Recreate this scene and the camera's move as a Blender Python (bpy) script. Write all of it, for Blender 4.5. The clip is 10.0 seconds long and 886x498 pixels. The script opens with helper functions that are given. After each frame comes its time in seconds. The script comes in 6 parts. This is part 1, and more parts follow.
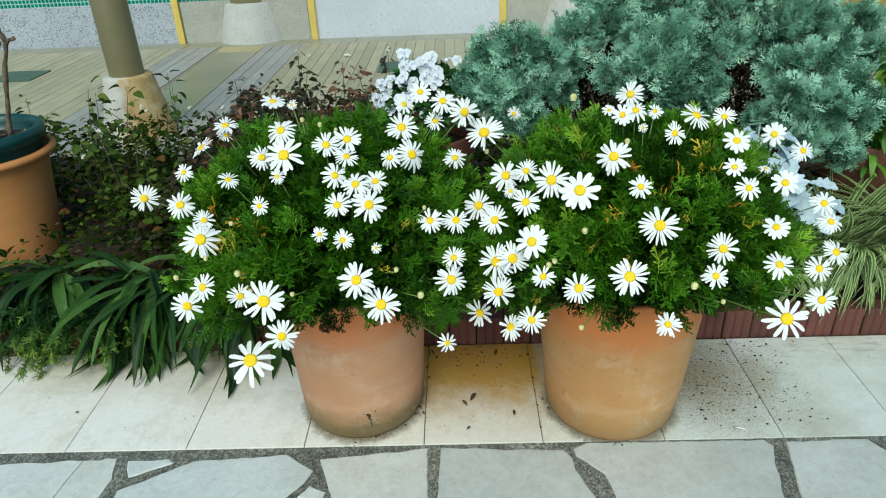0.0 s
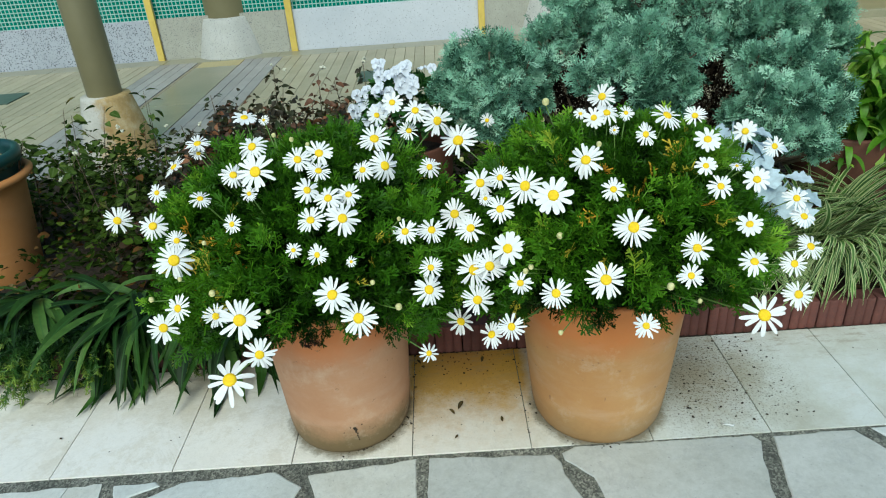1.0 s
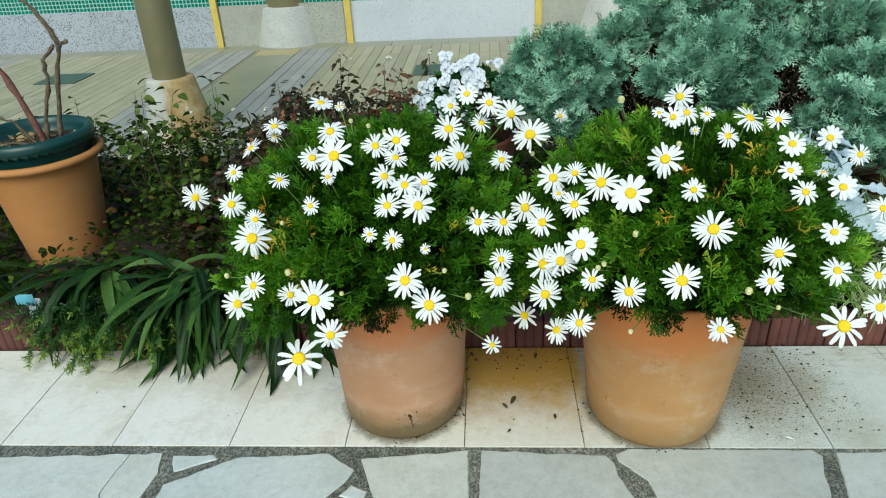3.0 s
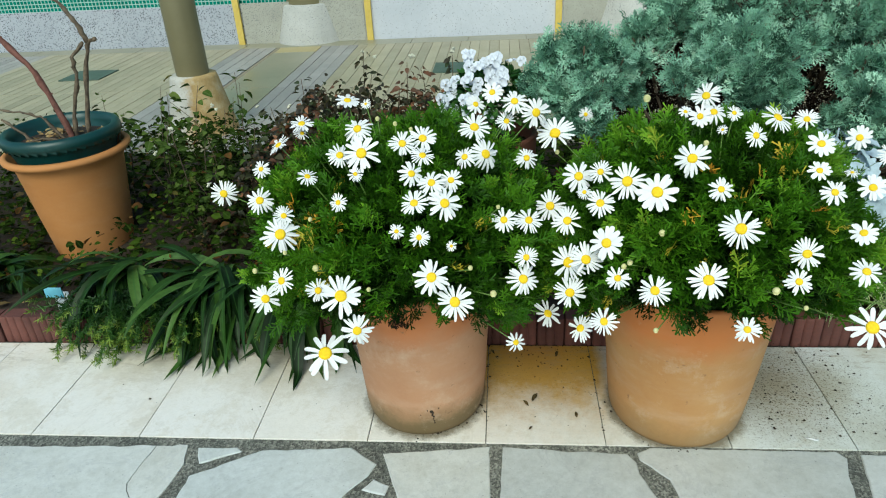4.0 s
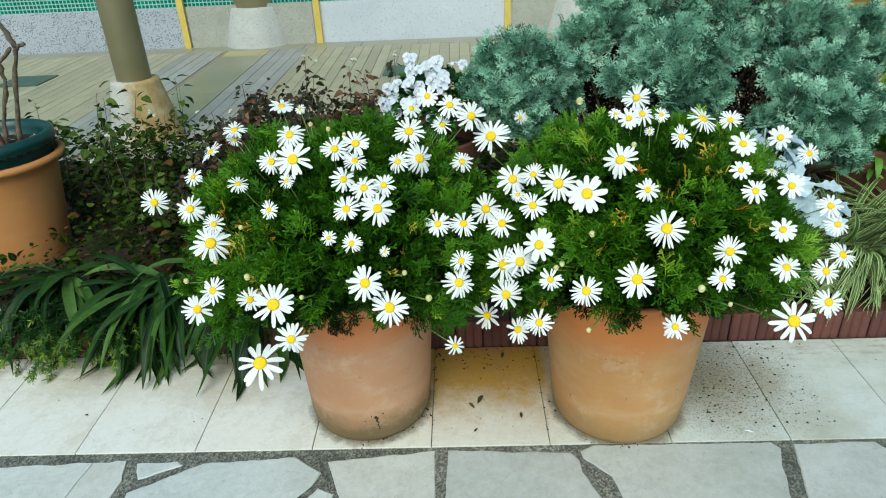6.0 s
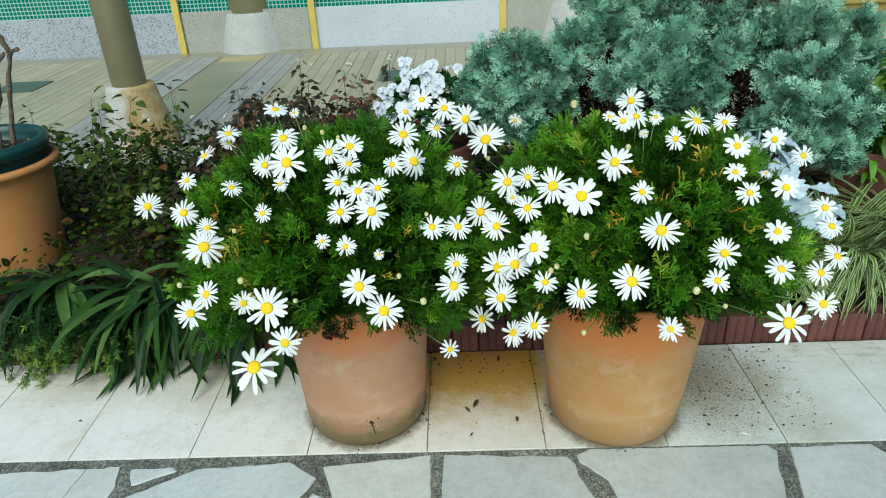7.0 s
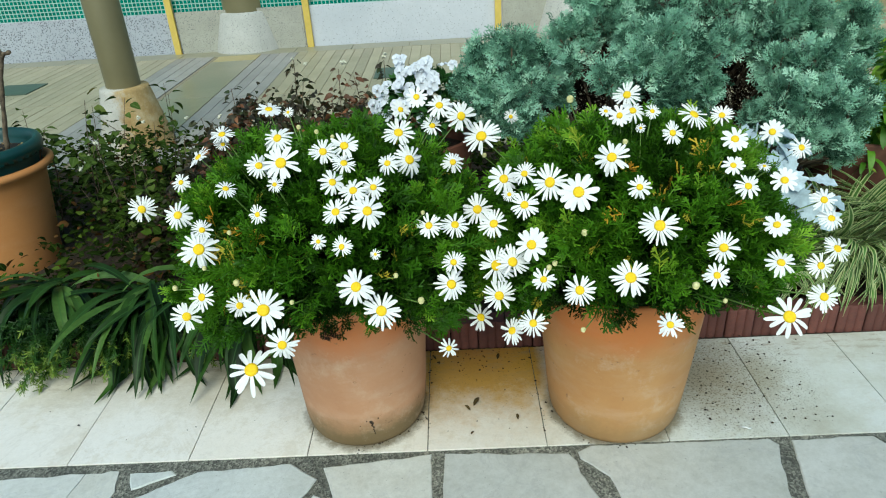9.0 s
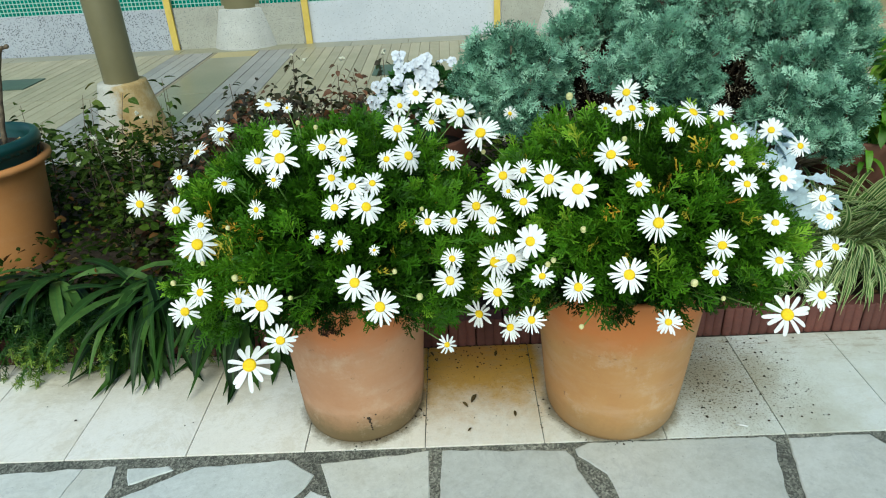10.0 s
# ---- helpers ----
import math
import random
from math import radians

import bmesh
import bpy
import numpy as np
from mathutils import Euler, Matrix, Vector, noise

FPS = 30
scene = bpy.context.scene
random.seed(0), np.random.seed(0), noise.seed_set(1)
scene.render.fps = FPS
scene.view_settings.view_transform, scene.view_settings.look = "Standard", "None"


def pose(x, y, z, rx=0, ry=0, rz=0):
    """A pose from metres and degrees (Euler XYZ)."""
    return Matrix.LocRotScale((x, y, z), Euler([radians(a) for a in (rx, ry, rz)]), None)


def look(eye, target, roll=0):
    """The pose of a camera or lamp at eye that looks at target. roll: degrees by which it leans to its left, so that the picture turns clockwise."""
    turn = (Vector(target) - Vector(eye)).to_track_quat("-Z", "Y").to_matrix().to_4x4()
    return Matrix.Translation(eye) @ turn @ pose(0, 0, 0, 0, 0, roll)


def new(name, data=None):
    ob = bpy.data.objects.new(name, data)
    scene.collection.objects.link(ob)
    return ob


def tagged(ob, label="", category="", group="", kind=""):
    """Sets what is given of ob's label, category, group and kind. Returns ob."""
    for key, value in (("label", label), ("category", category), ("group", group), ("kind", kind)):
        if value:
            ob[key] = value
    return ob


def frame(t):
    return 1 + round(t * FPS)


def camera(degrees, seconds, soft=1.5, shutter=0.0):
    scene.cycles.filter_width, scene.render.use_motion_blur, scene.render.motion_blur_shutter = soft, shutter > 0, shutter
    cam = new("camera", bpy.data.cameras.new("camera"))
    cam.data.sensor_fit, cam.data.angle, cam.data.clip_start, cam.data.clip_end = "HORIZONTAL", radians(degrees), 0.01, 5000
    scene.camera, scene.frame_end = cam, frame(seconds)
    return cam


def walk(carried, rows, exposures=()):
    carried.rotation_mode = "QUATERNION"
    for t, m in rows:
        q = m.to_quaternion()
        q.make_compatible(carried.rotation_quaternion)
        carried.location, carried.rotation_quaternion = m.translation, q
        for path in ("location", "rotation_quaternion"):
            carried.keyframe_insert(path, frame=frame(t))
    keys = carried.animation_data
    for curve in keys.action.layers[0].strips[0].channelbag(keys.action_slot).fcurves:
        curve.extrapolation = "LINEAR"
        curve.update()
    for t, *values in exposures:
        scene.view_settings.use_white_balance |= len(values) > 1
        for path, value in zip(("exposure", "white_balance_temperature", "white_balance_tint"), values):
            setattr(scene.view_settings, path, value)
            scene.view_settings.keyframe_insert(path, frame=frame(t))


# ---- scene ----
cam = camera(66.7, 10.0, soft=1.1)
PATH = [
    (0, (0.092, -1.046, 1.023), (0.04, 0.714, 0.075), -2.4),
    (0.5, (0.109, -1.044, 1.026), (0.069, 0.723, 0.089), -4.0),
    (1, (0.116, -1.039, 1.026), (0.09, 0.728, 0.091), -4.4),
    (1.5, (0.111, -1.047, 1.027), (0.083, 0.723, 0.096), -4.2),
    (2, (0.098, -1.054, 1.027), (0.059, 0.718, 0.099), -3.3),
    (2.5, (0.079, -1.056, 1.025), (0.006, 0.715, 0.098), -2.7),
    (3, (0.062, -1.049, 1.022), (-0.074, 0.713, 0.086), -3.0),
    (3.2, (0.058, -1.056, 1.027), (-0.107, 0.703, 0.093), -3.5),
    (4.3, (0.046, -1.057, 1.026), (-0.138, 0.697, 0.08), -3.2),
    (4.5, (0.046, -1.055, 1.026), (-0.135, 0.696, 0.077), -3.3),
    (5, (0.06, -1.056, 1.028), (-0.106, 0.694, 0.075), -3.8),
    (5.5, (0.078, -1.054, 1.027), (0.002, 0.706, 0.079), -2.7),
    (6, (0.087, -1.052, 1.027), (0.022, 0.712, 0.087), -2.7),
    (6.2, (0.092, -1.05, 1.026), (0.027, 0.716, 0.088), -2.9),
    (7.3, (0.088, -1.051, 1.022), (0.037, 0.721, 0.097), -2.6),
    (7.5, (0.085, -1.051, 1.023), (0.031, 0.72, 0.096), -2.4),
    (8, (0.082, -1.048, 1.023), (0.025, 0.721, 0.092), -2.6),
    (8.5, (0.089, -1.044, 1.023), (0.035, 0.724, 0.09), -3.4),
    (9, (0.093, -1.042, 1.021), (0.041, 0.725, 0.085), -3.6),
    (9.5, (0.092, -1.041, 1.019), (0.044, 0.723, 0.078), -3.6),
    (10, (0.091, -1.043, 1.019), (0.046, 0.721, 0.077), -3.2),
]
walk(cam, [(t, look(eye, target, roll)) for t, eye, target, roll in PATH], [(0, 0.58, 6280, -9), (1.2, 0.54, 6160, -9), (2.2, 0.54, 6180, -9), (3.2, 0.58, 6340, -8), (4.8, 0.61, 6340, -8), (6.0, 0.60, 6250, -9), (7.5, 0.58, 6160, -9), (8.4, 0.58, 6200, -9), (9.4, 0.61, 6340, -9), (10, 0.61, 6350, -9)])

# ---- sky and sun: open shade under a bright sky ----
world = bpy.data.worlds.new("sky")
scene.world = world
world.use_nodes = True
wn = world.node_tree
sky = wn.nodes.new("ShaderNodeTexSky")
sky.sky_type = "NISHITA"
sky.sun_disc = False
sky.sun_elevation = radians(46)
sky.sun_rotation = radians(188)
wn.nodes["Background"].inputs["Strength"].default_value = 0.100
wn.links.new(sky.outputs[0], wn.nodes["Background"].inputs["Color"])
sun_data = bpy.data.lights.new("sun", "SUN")
sun_data.energy = 1.72
sun_data.angle = radians(40)
sun_data.color = (1.0, 0.955, 0.885)
sun = new("sun", sun_data)
sun.matrix_world = look((-0.6, -4.3, 4.5), (0, 0, 0))


# ---- materials ----
def nodes_of(name):
    m = bpy.data.materials.new(name)
    m.use_nodes = True
    nt = m.node_tree
    return m, nt, nt.nodes["Principled BSDF"]


def ramp(nt, fac, stops):
    r = nt.nodes.new("ShaderNodeValToRGB")
    while len(r.color_ramp.elements) < len(stops):
        r.color_ramp.elements.new(0.5)
    for e, (p, c) in zip(r.color_ramp.elements, stops):
        e.position, e.color = p, (*c, 1)
    nt.links.new(fac, r.inputs[0])
    return r.outputs[0]


def noise_of(nt, scale, detail=6.0, rough=0.6, vector=None, kind="ShaderNodeTexNoise"):
    n = nt.nodes.new(kind)
    n.inputs["Scale"].default_value = scale
    if kind == "ShaderNodeTexNoise":
        n.inputs["Detail"].default_value, n.inputs["Roughness"].default_value = detail, rough
    if vector is None:
        vector = nt.nodes.new("ShaderNodeTexCoord").outputs["Object"]
    nt.links.new(vector, n.inputs["Vector"])
    return n


def world_place(nt, shift=0.0):
    """World position; with shift, pushed apart by the object's own random number."""
    g = nt.nodes.new("ShaderNodeNewGeometry").outputs["Position"]
    if not shift:
        return g
    info = nt.nodes.new("ShaderNodeObjectInfo")
    mul = nt.nodes.new("ShaderNodeMath")
    mul.operation = "MULTIPLY"
    mul.inputs[1].default_value = shift
    nt.links.new(info.outputs["Random"], mul.inputs[0])
    add = nt.nodes.new("ShaderNodeVectorMath")
    nt.links.new(g, add.inputs[0])
    nt.links.new(mul.outputs[0], add.inputs[1])
    return add.outputs[0]


def mix(nt, fac, a, b, blend="MIX"):
    n = nt.nodes.new("ShaderNodeMix")
    n.data_type, n.blend_type = "RGBA", blend
    for sock, v in ((n.inputs[0], fac), (n.inputs[6], a), (n.inputs[7], b)):
        if isinstance(v, (int, float)):
            sock.default_value = v
        elif isinstance(v, tuple):
            sock.default_value = (*v, 1)
        else:
            nt.links.new(v, sock)
    return n.outputs[2]


def math_of(nt, op, a, b=0.0, clamp=False):
    n = nt.nodes.new("ShaderNodeMath")
    n.operation, n.use_clamp = op, clamp
    for sock, v in zip(n.inputs, (a, b)):
        if isinstance(v, (int, float)):
            sock.default_value = v
        else:
            nt.links.new(v, sock)
    return n.outputs[0]


def bump(nt, bsdf, height, strength=0.3, distance=0.002):
    b = nt.nodes.new("ShaderNodeBump")
    b.inputs["Strength"].default_value, b.inputs["Distance"].default_value = strength, distance
    nt.links.new(height, b.inputs["Height"])
    nt.links.new(b.outputs[0], bsdf.inputs["Normal"])


def stone_mat(name, a, b, dirt, scale=3.0, rough=0.5, grime=0.5, chips=0.0, shift=7.0, tone=0.12):
    """Mottled stone or concrete: broad clouds, fine grain, dark specks; each piece a little lighter or darker."""
    m, nt, bsdf = nodes_of(name)
    p = world_place(nt, shift)
    big, fine = noise_of(nt, scale, 5, 0.6, p), noise_of(nt, scale * 22, 4, 0.7, p)
    c = ramp(nt, big.outputs[0], [(0.3, a), (0.7, b)])
    c = mix(nt, math_of(nt, "MULTIPLY", ramp(nt, fine.outputs[0], [(0.45, (0, 0, 0)), (0.75, (1, 1, 1))]), grime), c, dirt)
    if chips:
        v = noise_of(nt, 96, vector=p, kind="ShaderNodeTexVoronoi")
        some = ramp(nt, noise_of(nt, 9, 3, 0.7, p).outputs[0], [(0.30, (0.15, 0.15, 0.15)), (0.48, (1, 1, 1))])
        dots = ramp(nt, v.outputs["Distance"], [(chips, (1, 1, 1)), (chips + 0.08, (0, 0, 0))])
        cell = ramp(nt, v.outputs["Color"], [(0.40, (0, 0, 0)), (0.46, (1, 1, 1))])
        dots = mix(nt, 1.0, dots, cell, "MULTIPLY")
        c = mix(nt, mix(nt, 1.0, some, dots, "MULTIPLY"), c, (0.10, 0.105, 0.12))
    info = nt.nodes.new("ShaderNodeObjectInfo")
    v = math_of(nt, "ADD", math_of(nt, "MULTIPLY", info.outputs["Random"], 2 * tone), 1 - tone)
    hsv = nt.nodes.new("ShaderNodeHueSaturation")
    nt.links.new(c, hsv.inputs["Color"])
    nt.links.new(v, hsv.inputs["Value"])
    nt.links.new(hsv.outputs[0], bsdf.inputs["Base Color"])
    bsdf.inputs["Roughness"].default_value = rough
    bump(nt, bsdf, fine.outputs[0], 0.25, 0.0015)
    return m


def terracotta_mat(name, a, b, bloom, moss=0.0):
    """Baked clay: soft tone clouds, chalky bloom, throwing rings, a mossy foot."""
    m, nt, bsdf = nodes_of(name)
    obj = nt.nodes.new("ShaderNodeTexCoord").outputs["Object"]
    big, fine = noise_of(nt, 5, 4, 0.55), noise_of(nt, 160, 3, 0.6)
    streak = nt.nodes.new("ShaderNodeMapping")
    streak.inputs["Scale"].default_value = (6, 6, 16)
    nt.links.new(obj, streak.inputs[0])
    bands = noise_of(nt, 1.4, 5, 0.6, streak.outputs[0])
    c = ramp(nt, big.outputs[0], [(0.3, a), (0.7, b)])
    c = mix(nt, ramp(nt, bands.outputs[0], [(0.5, (0, 0, 0)), (0.8, (0.38, 0.38, 0.38))]), c, bloom)
    c = mix(nt, math_of(nt, "MULTIPLY", fine.outputs[0], 0.22), c, (0.30, 0.13, 0.06))
    if moss:
        sep = nt.nodes.new("ShaderNodeSeparateXYZ")
        nt.links.new(obj, sep.inputs[0])
        rise = math_of(nt, "ADD", math_of(nt, "ADD", sep.outputs[2], 0.1), math_of(nt, "MULTIPLY", noise_of(nt, 13, 6, 0.75).outputs[0], -0.09))
        c = mix(nt, math_of(nt, "MULTIPLY", ramp(nt, rise, [(0.06, (0.75, 0.75, 0.75)), (0.13, (0, 0, 0))]), moss), c, (0.34, 0.21, 0.09))
        foot = math_of(nt, "ADD", math_of(nt, "ADD", sep.outputs[2], 0.1), math_of(nt, "MULTIPLY", noise_of(nt, 11, 7, 0.8).outputs[0], -0.09))
        c = mix(nt, math_of(nt, "MULTIPLY", ramp(nt, foot, [(0.088, (1, 1, 1)), (0.108, (0.62, 0.62, 0.62)), (0.145, (0, 0, 0))]), moss), c, (0.085, 0.072, 0.026))
        fresh = math_of(nt, "ADD", sep.outputs[2], math_of(nt, "MULTIPLY", noise_of(nt, 6, 4, 0.6).outputs[0], 0.16))
        c = mix(nt, math_of(nt, "MULTIPLY", ramp(nt, fresh, [(0.30, (0, 0, 0)), (0.375, (1, 1, 1))]), 0.75), c, (0.60, 0.17, 0.035))
        chalk = noise_of(nt, 9, 6, 0.75)
        c = mix(nt, ramp(nt, chalk.outputs[0], [(0.56, (0, 0, 0)), (0.72, (0.5, 0.5, 0.5))]), c, bloom)
        spots = noise_of(nt, 55, 3, 0.6)
        c = mix(nt, ramp(nt, spots.outputs[0], [(0.68, (0, 0, 0)), (0.73, (0.7, 0.7, 0.7))]), c, (0.22, 0.12, 0.06))
    nt.links.new(c, bsdf.inputs["Base Color"])
    bsdf.inputs["Roughness"].default_value = 0.75
    bump(nt, bsdf, math_of(nt, "ADD", fine.outputs[0], bands.outputs[0]), 0.2, 0.0015)
    return m


def leaf_mat(name, stops, rough=0.5, through_light=0.25, rib=None, spec=0.4, edge=None):
    """Leaf: colour by the 'tint' number of each shoot, a pale rib or edge along the blade where given."""
    m, nt, bsdf = nodes_of(name)
    at = nt.nodes.new("ShaderNodeAttribute")
    at.attribute_name = "tint"
    c = ramp(nt, at.outputs["Fac"], stops)
    fine = noise_of(nt, 60, 3, 0.6)
    c = mix(nt, 0.5, c, ramp(nt, fine.outputs[0], [(0.3, (0.55, 0.55, 0.55)), (0.7, (1.35, 1.35, 1.35))]), "MULTIPLY")
    if rib or edge:
        sep = nt.nodes.new("ShaderNodeSeparateXYZ")
        uv = nt.nodes.new("ShaderNodeUVMap")
        nt.links.new(uv.outputs[0], sep.inputs[0])
        off = math_of(nt, "ABSOLUTE", math_of(nt, "SUBTRACT", sep.outputs[0], 0.5))
        if rib:
            c = mix(nt, ramp(nt, off, [(0.03, (0.6, 0.6, 0.6)), (0.09, (0, 0, 0))]), c, rib)
        if edge:
            c = mix(nt, ramp(nt, off, [(0.24, (0, 0, 0)), (0.32, (0.9, 0.9, 0.9))]), c, edge)
    nt.links.new(c, bsdf.inputs["Base Color"])
    bsdf.inputs["Roughness"].default_value = rough
    bsdf.inputs["Specular IOR Level"].default_value = spec
    if through_light:
        tr = nt.nodes.new("ShaderNodeBsdfTranslucent")
        nt.links.new(c, tr.inputs[0])
        ms = nt.nodes.new("ShaderNodeMixShader")
        ms.inputs[0].default_value = through_light
        nt.links.new(bsdf.outputs[0], ms.inputs[1])
        nt.links.new(tr.outputs[0], ms.inputs[2])
        nt.links.new(ms.outputs[0], nt.nodes["Material Output"].inputs[0])
    return m


def plain_mat(name, a, b, scale=20.0, rough=0.5, relief=0.2, metal=0.0, depth=0.001):
    m, nt, bsdf = nodes_of(name)
    n = noise_of(nt, scale, 5, 0.65)
    nt.links.new(ramp(nt, n.outputs[0], [(0.3, a), (0.7, b)]), bsdf.inputs["Base Color"])
    bsdf.inputs["Roughness"].default_value, bsdf.inputs["Metallic"].default_value = rough, metal
    bump(nt, bsdf, n.outputs[0], relief, depth)
    return m


def spread_from(nt, place, centre, noise_scale, amount):
    """Distance from a place on the ground, roughened by noise."""
    d = nt.nodes.new("ShaderNodeVectorMath")
    d.operation = "DISTANCE"
    nt.links.new(place, d.inputs[0])
    d.inputs[1].default_value = centre
    return math_of(nt, "ADD", d.outputs["Value"], math_of(nt, "MULTIPLY", noise_of(nt, noise_scale, 6, 0.75, place).outputs[0], amount))


def veins(nt, place, scale, width):
    """Thin wandering lines, as in marble."""
    n = noise_of(nt, scale, 7, 0.62, place)
    n.inputs["Distortion"].default_value = 0.8
    off = math_of(nt, "ABSOLUTE", math_of(nt, "SUBTRACT", n.outputs[0], 0.5))
    return ramp(nt, off, [(0.0, (1, 1, 1)), (width, (0, 0, 0))])


def tile_mat():
    """Cream marble tile: clouds, veins and worn stains, an ochre water stain and soil beside the flower pots."""
    m, nt, bsdf = nodes_of("cream marble tile")
    p, real = world_place(nt, 9.0), world_place(nt)
    big, mid, fine = noise_of(nt, 4.0, 6, 0.65, p), noise_of(nt, 13, 8, 0.75, p), noise_of(nt, 210, 3, 0.7, real)
    info = nt.nodes.new("ShaderNodeObjectInfo")
    warm = ramp(nt, big.outputs[0], [(0.28, (0.77, 0.69, 0.57)), (0.45, (0.86, 0.81, 0.73)), (0.72, (0.90, 0.865, 0.81))])
    cool = ramp(nt, big.outputs[0], [(0.28, (0.75, 0.69, 0.60)), (0.45, (0.85, 0.81, 0.75)), (0.72, (0.89, 0.865, 0.83))])
    sep = nt.nodes.new("ShaderNodeSeparateXYZ")
    nt.links.new(real, sep.inputs[0])
    blue = ramp(nt, big.outputs[0], [(0.36, (0.50, 0.49, 0.41)), (0.5, (0.62, 0.63, 0.57)), (0.62, (0.70, 0.72, 0.69))])
    c = mix(nt, info.outputs["Random"], warm, cool)
    patch = noise_of(nt, 9, 9, 0.82, p)
    c = mix(nt, ramp(nt, patch.outputs[0], [(0.50, (0, 0, 0)), (0.56, (0.30, 0.30, 0.30)), (0.66, (0.42, 0.42, 0.42))]), c, (0.64, 0.57, 0.44))
    c = mix(nt, ramp(nt, math_of(nt, "ADD", sep.outputs[0], math_of(nt, "MULTIPLY", big.outputs[0], 0.3)), [(0.2, (0, 0, 0)), (0.75, (1, 1, 1))]), c, blue)
    c = mix(nt, math_of(nt, "MULTIPLY", veins(nt, p, 5.0, 0.02), 0.12), c, (0.42, 0.36, 0.27))
    c = mix(nt, ramp(nt, mid.outputs[0], [(0.60, (0, 0, 0)), (0.80, (0.5, 0.5, 0.5))]), c, (0.60, 0.52, 0.38))
    scuff = noise_of(nt, 38, 6, 0.8, p)
    c = mix(nt, ramp(nt, scuff.outputs[0], [(0.62, (0, 0, 0)), (0.76, (0.4, 0.4, 0.4))]), c, (0.40, 0.36, 0.29))
    # ochre water stain between the pots, strongest towards the bed
    depth = math_of(nt, "ADD", sep.outputs[1], math_of(nt, "MULTIPLY", math_of(nt, "SUBTRACT", noise_of(nt, 11, 8, 0.78, real).outputs[0], 0.5), 0.30))
    width = math_of(nt, "ADD", math_of(nt, "ABSOLUTE", math_of(nt, "SUBTRACT", sep.outputs[0], 0.13)), math_of(nt, "MULTIPLY", noise_of(nt, 12, 5, 0.7, real).outputs[0], 0.06))
    stain = mix(nt, 1.0, ramp(nt, depth, [(0.005, (0.06, 0.06, 0.06)), (0.07, (0.22, 0.22, 0.22)), (0.13, (0.58, 0.58, 0.58)), (0.20, (0.95, 0.95, 0.95)), (0.28, (1, 1, 1))]), ramp(nt, width, [(0.16, (1, 1, 1)), (0.22, (0, 0, 0))]), "MULTIPLY")
    c = mix(nt, stain, c, mix(nt, noise_of(nt, 26, 7, 0.8, real).outputs[0], (0.64, 0.36, 0.045), (0.42, 0.20, 0.02)))
    rim = spread_from(nt, real, (0.12, 0.36, 0.0), 26, 0.14)
    c = mix(nt, ramp(nt, rim, [(0.10, (0.85, 0.85, 0.85)), (0.22, (0, 0, 0))]), c, (0.40, 0.19, 0.045))
    # dark brown ring on the tiles round each pot's foot
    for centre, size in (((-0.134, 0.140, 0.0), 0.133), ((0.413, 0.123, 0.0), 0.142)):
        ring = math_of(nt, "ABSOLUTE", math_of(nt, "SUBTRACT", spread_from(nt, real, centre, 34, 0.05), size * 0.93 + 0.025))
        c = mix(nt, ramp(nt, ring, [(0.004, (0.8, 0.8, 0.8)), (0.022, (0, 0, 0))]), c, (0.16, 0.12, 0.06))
    for centre, near, far, tone in (((0.63, 0.20, 0.0), 0.12, 0.28, (0.27, 0.20, 0.10)), ((-0.50, 0.33, 0.0), 0.12, 0.30, (0.40, 0.33, 0.20)), ((-0.80, 0.33, 0.0), 0.12, 0.26, (0.42, 0.36, 0.24))):
        earth = spread_from(nt, real, centre, 30, 0.16)
        c = mix(nt, math_of(nt, "MULTIPLY", ramp(nt, earth, [(near, (1, 1, 1)), (far, (0, 0, 0))]), 0.75), c, tone)
    # earth washed out of the bed, in thin broken streaks along the back edge
    stretch = nt.nodes.new("ShaderNodeMapping")
    stretch.inputs["Scale"].default_value = (0.35, 1.3, 1.0)
    nt.links.new(real, stretch.inputs[0])
    streaks = noise_of(nt, 42, 7, 0.8, stretch.outputs[0])
    back = ramp(nt, math_of(nt, "ADD", sep.outputs[1], math_of(nt, "MULTIPLY", noise_of(nt, 8, 5, 0.7, real).outputs[0], 0.14)), [(0.26, (0, 0, 0)), (0.42, (1, 1, 1))])
    c = mix(nt, mix(nt, 1.0, back, ramp(nt, streaks.outputs[0], [(0.52, (0, 0, 0)), (0.60, (0.65, 0.65, 0.65))]), "MULTIPLY"), c, (0.30, 0.23, 0.14))
    grain = noise_of(nt, 75, 8, 0.85, real)
    c = mix(nt, 0.16, c, ramp(nt, grain.outputs[0], [(0.38, (0.66, 0.65, 0.62)), (0.60, (1.10, 1.10, 1.10))]), "MULTIPLY")
    speck = ramp(nt, fine.outputs[0], [(0.55, (0, 0, 0)), (0.60, (1, 1, 1))])
    c = mix(nt, mix(nt, 1.0, stain, ramp(nt, noise_of(nt, 120, 5, 0.8, real).outputs[0], [(0.60, (0, 0, 0)), (0.65, (0.8, 0.8, 0.8))]), "MULTIPLY"), c, (0.13, 0.085, 0.03))
    near = ramp(nt, spread_from(nt, real, (0.66, 0.20, 0.0), 25, 0.15), [(0.14, (1, 1, 1)), (0.33, (0.05, 0.05, 0.05))])
    c = mix(nt, mix(nt, 1.0, near, speck, "MULTIPLY"), c, (0.12, 0.085, 0.04))
    nt.links.new(c, bsdf.inputs["Base Color"])
    nt.links.new(ramp(nt, mid.outputs[0], [(0.3, (0.34, 0.34, 0.34)), (0.7, (0.6, 0.6, 0.6))]), bsdf.inputs["Roughness"])
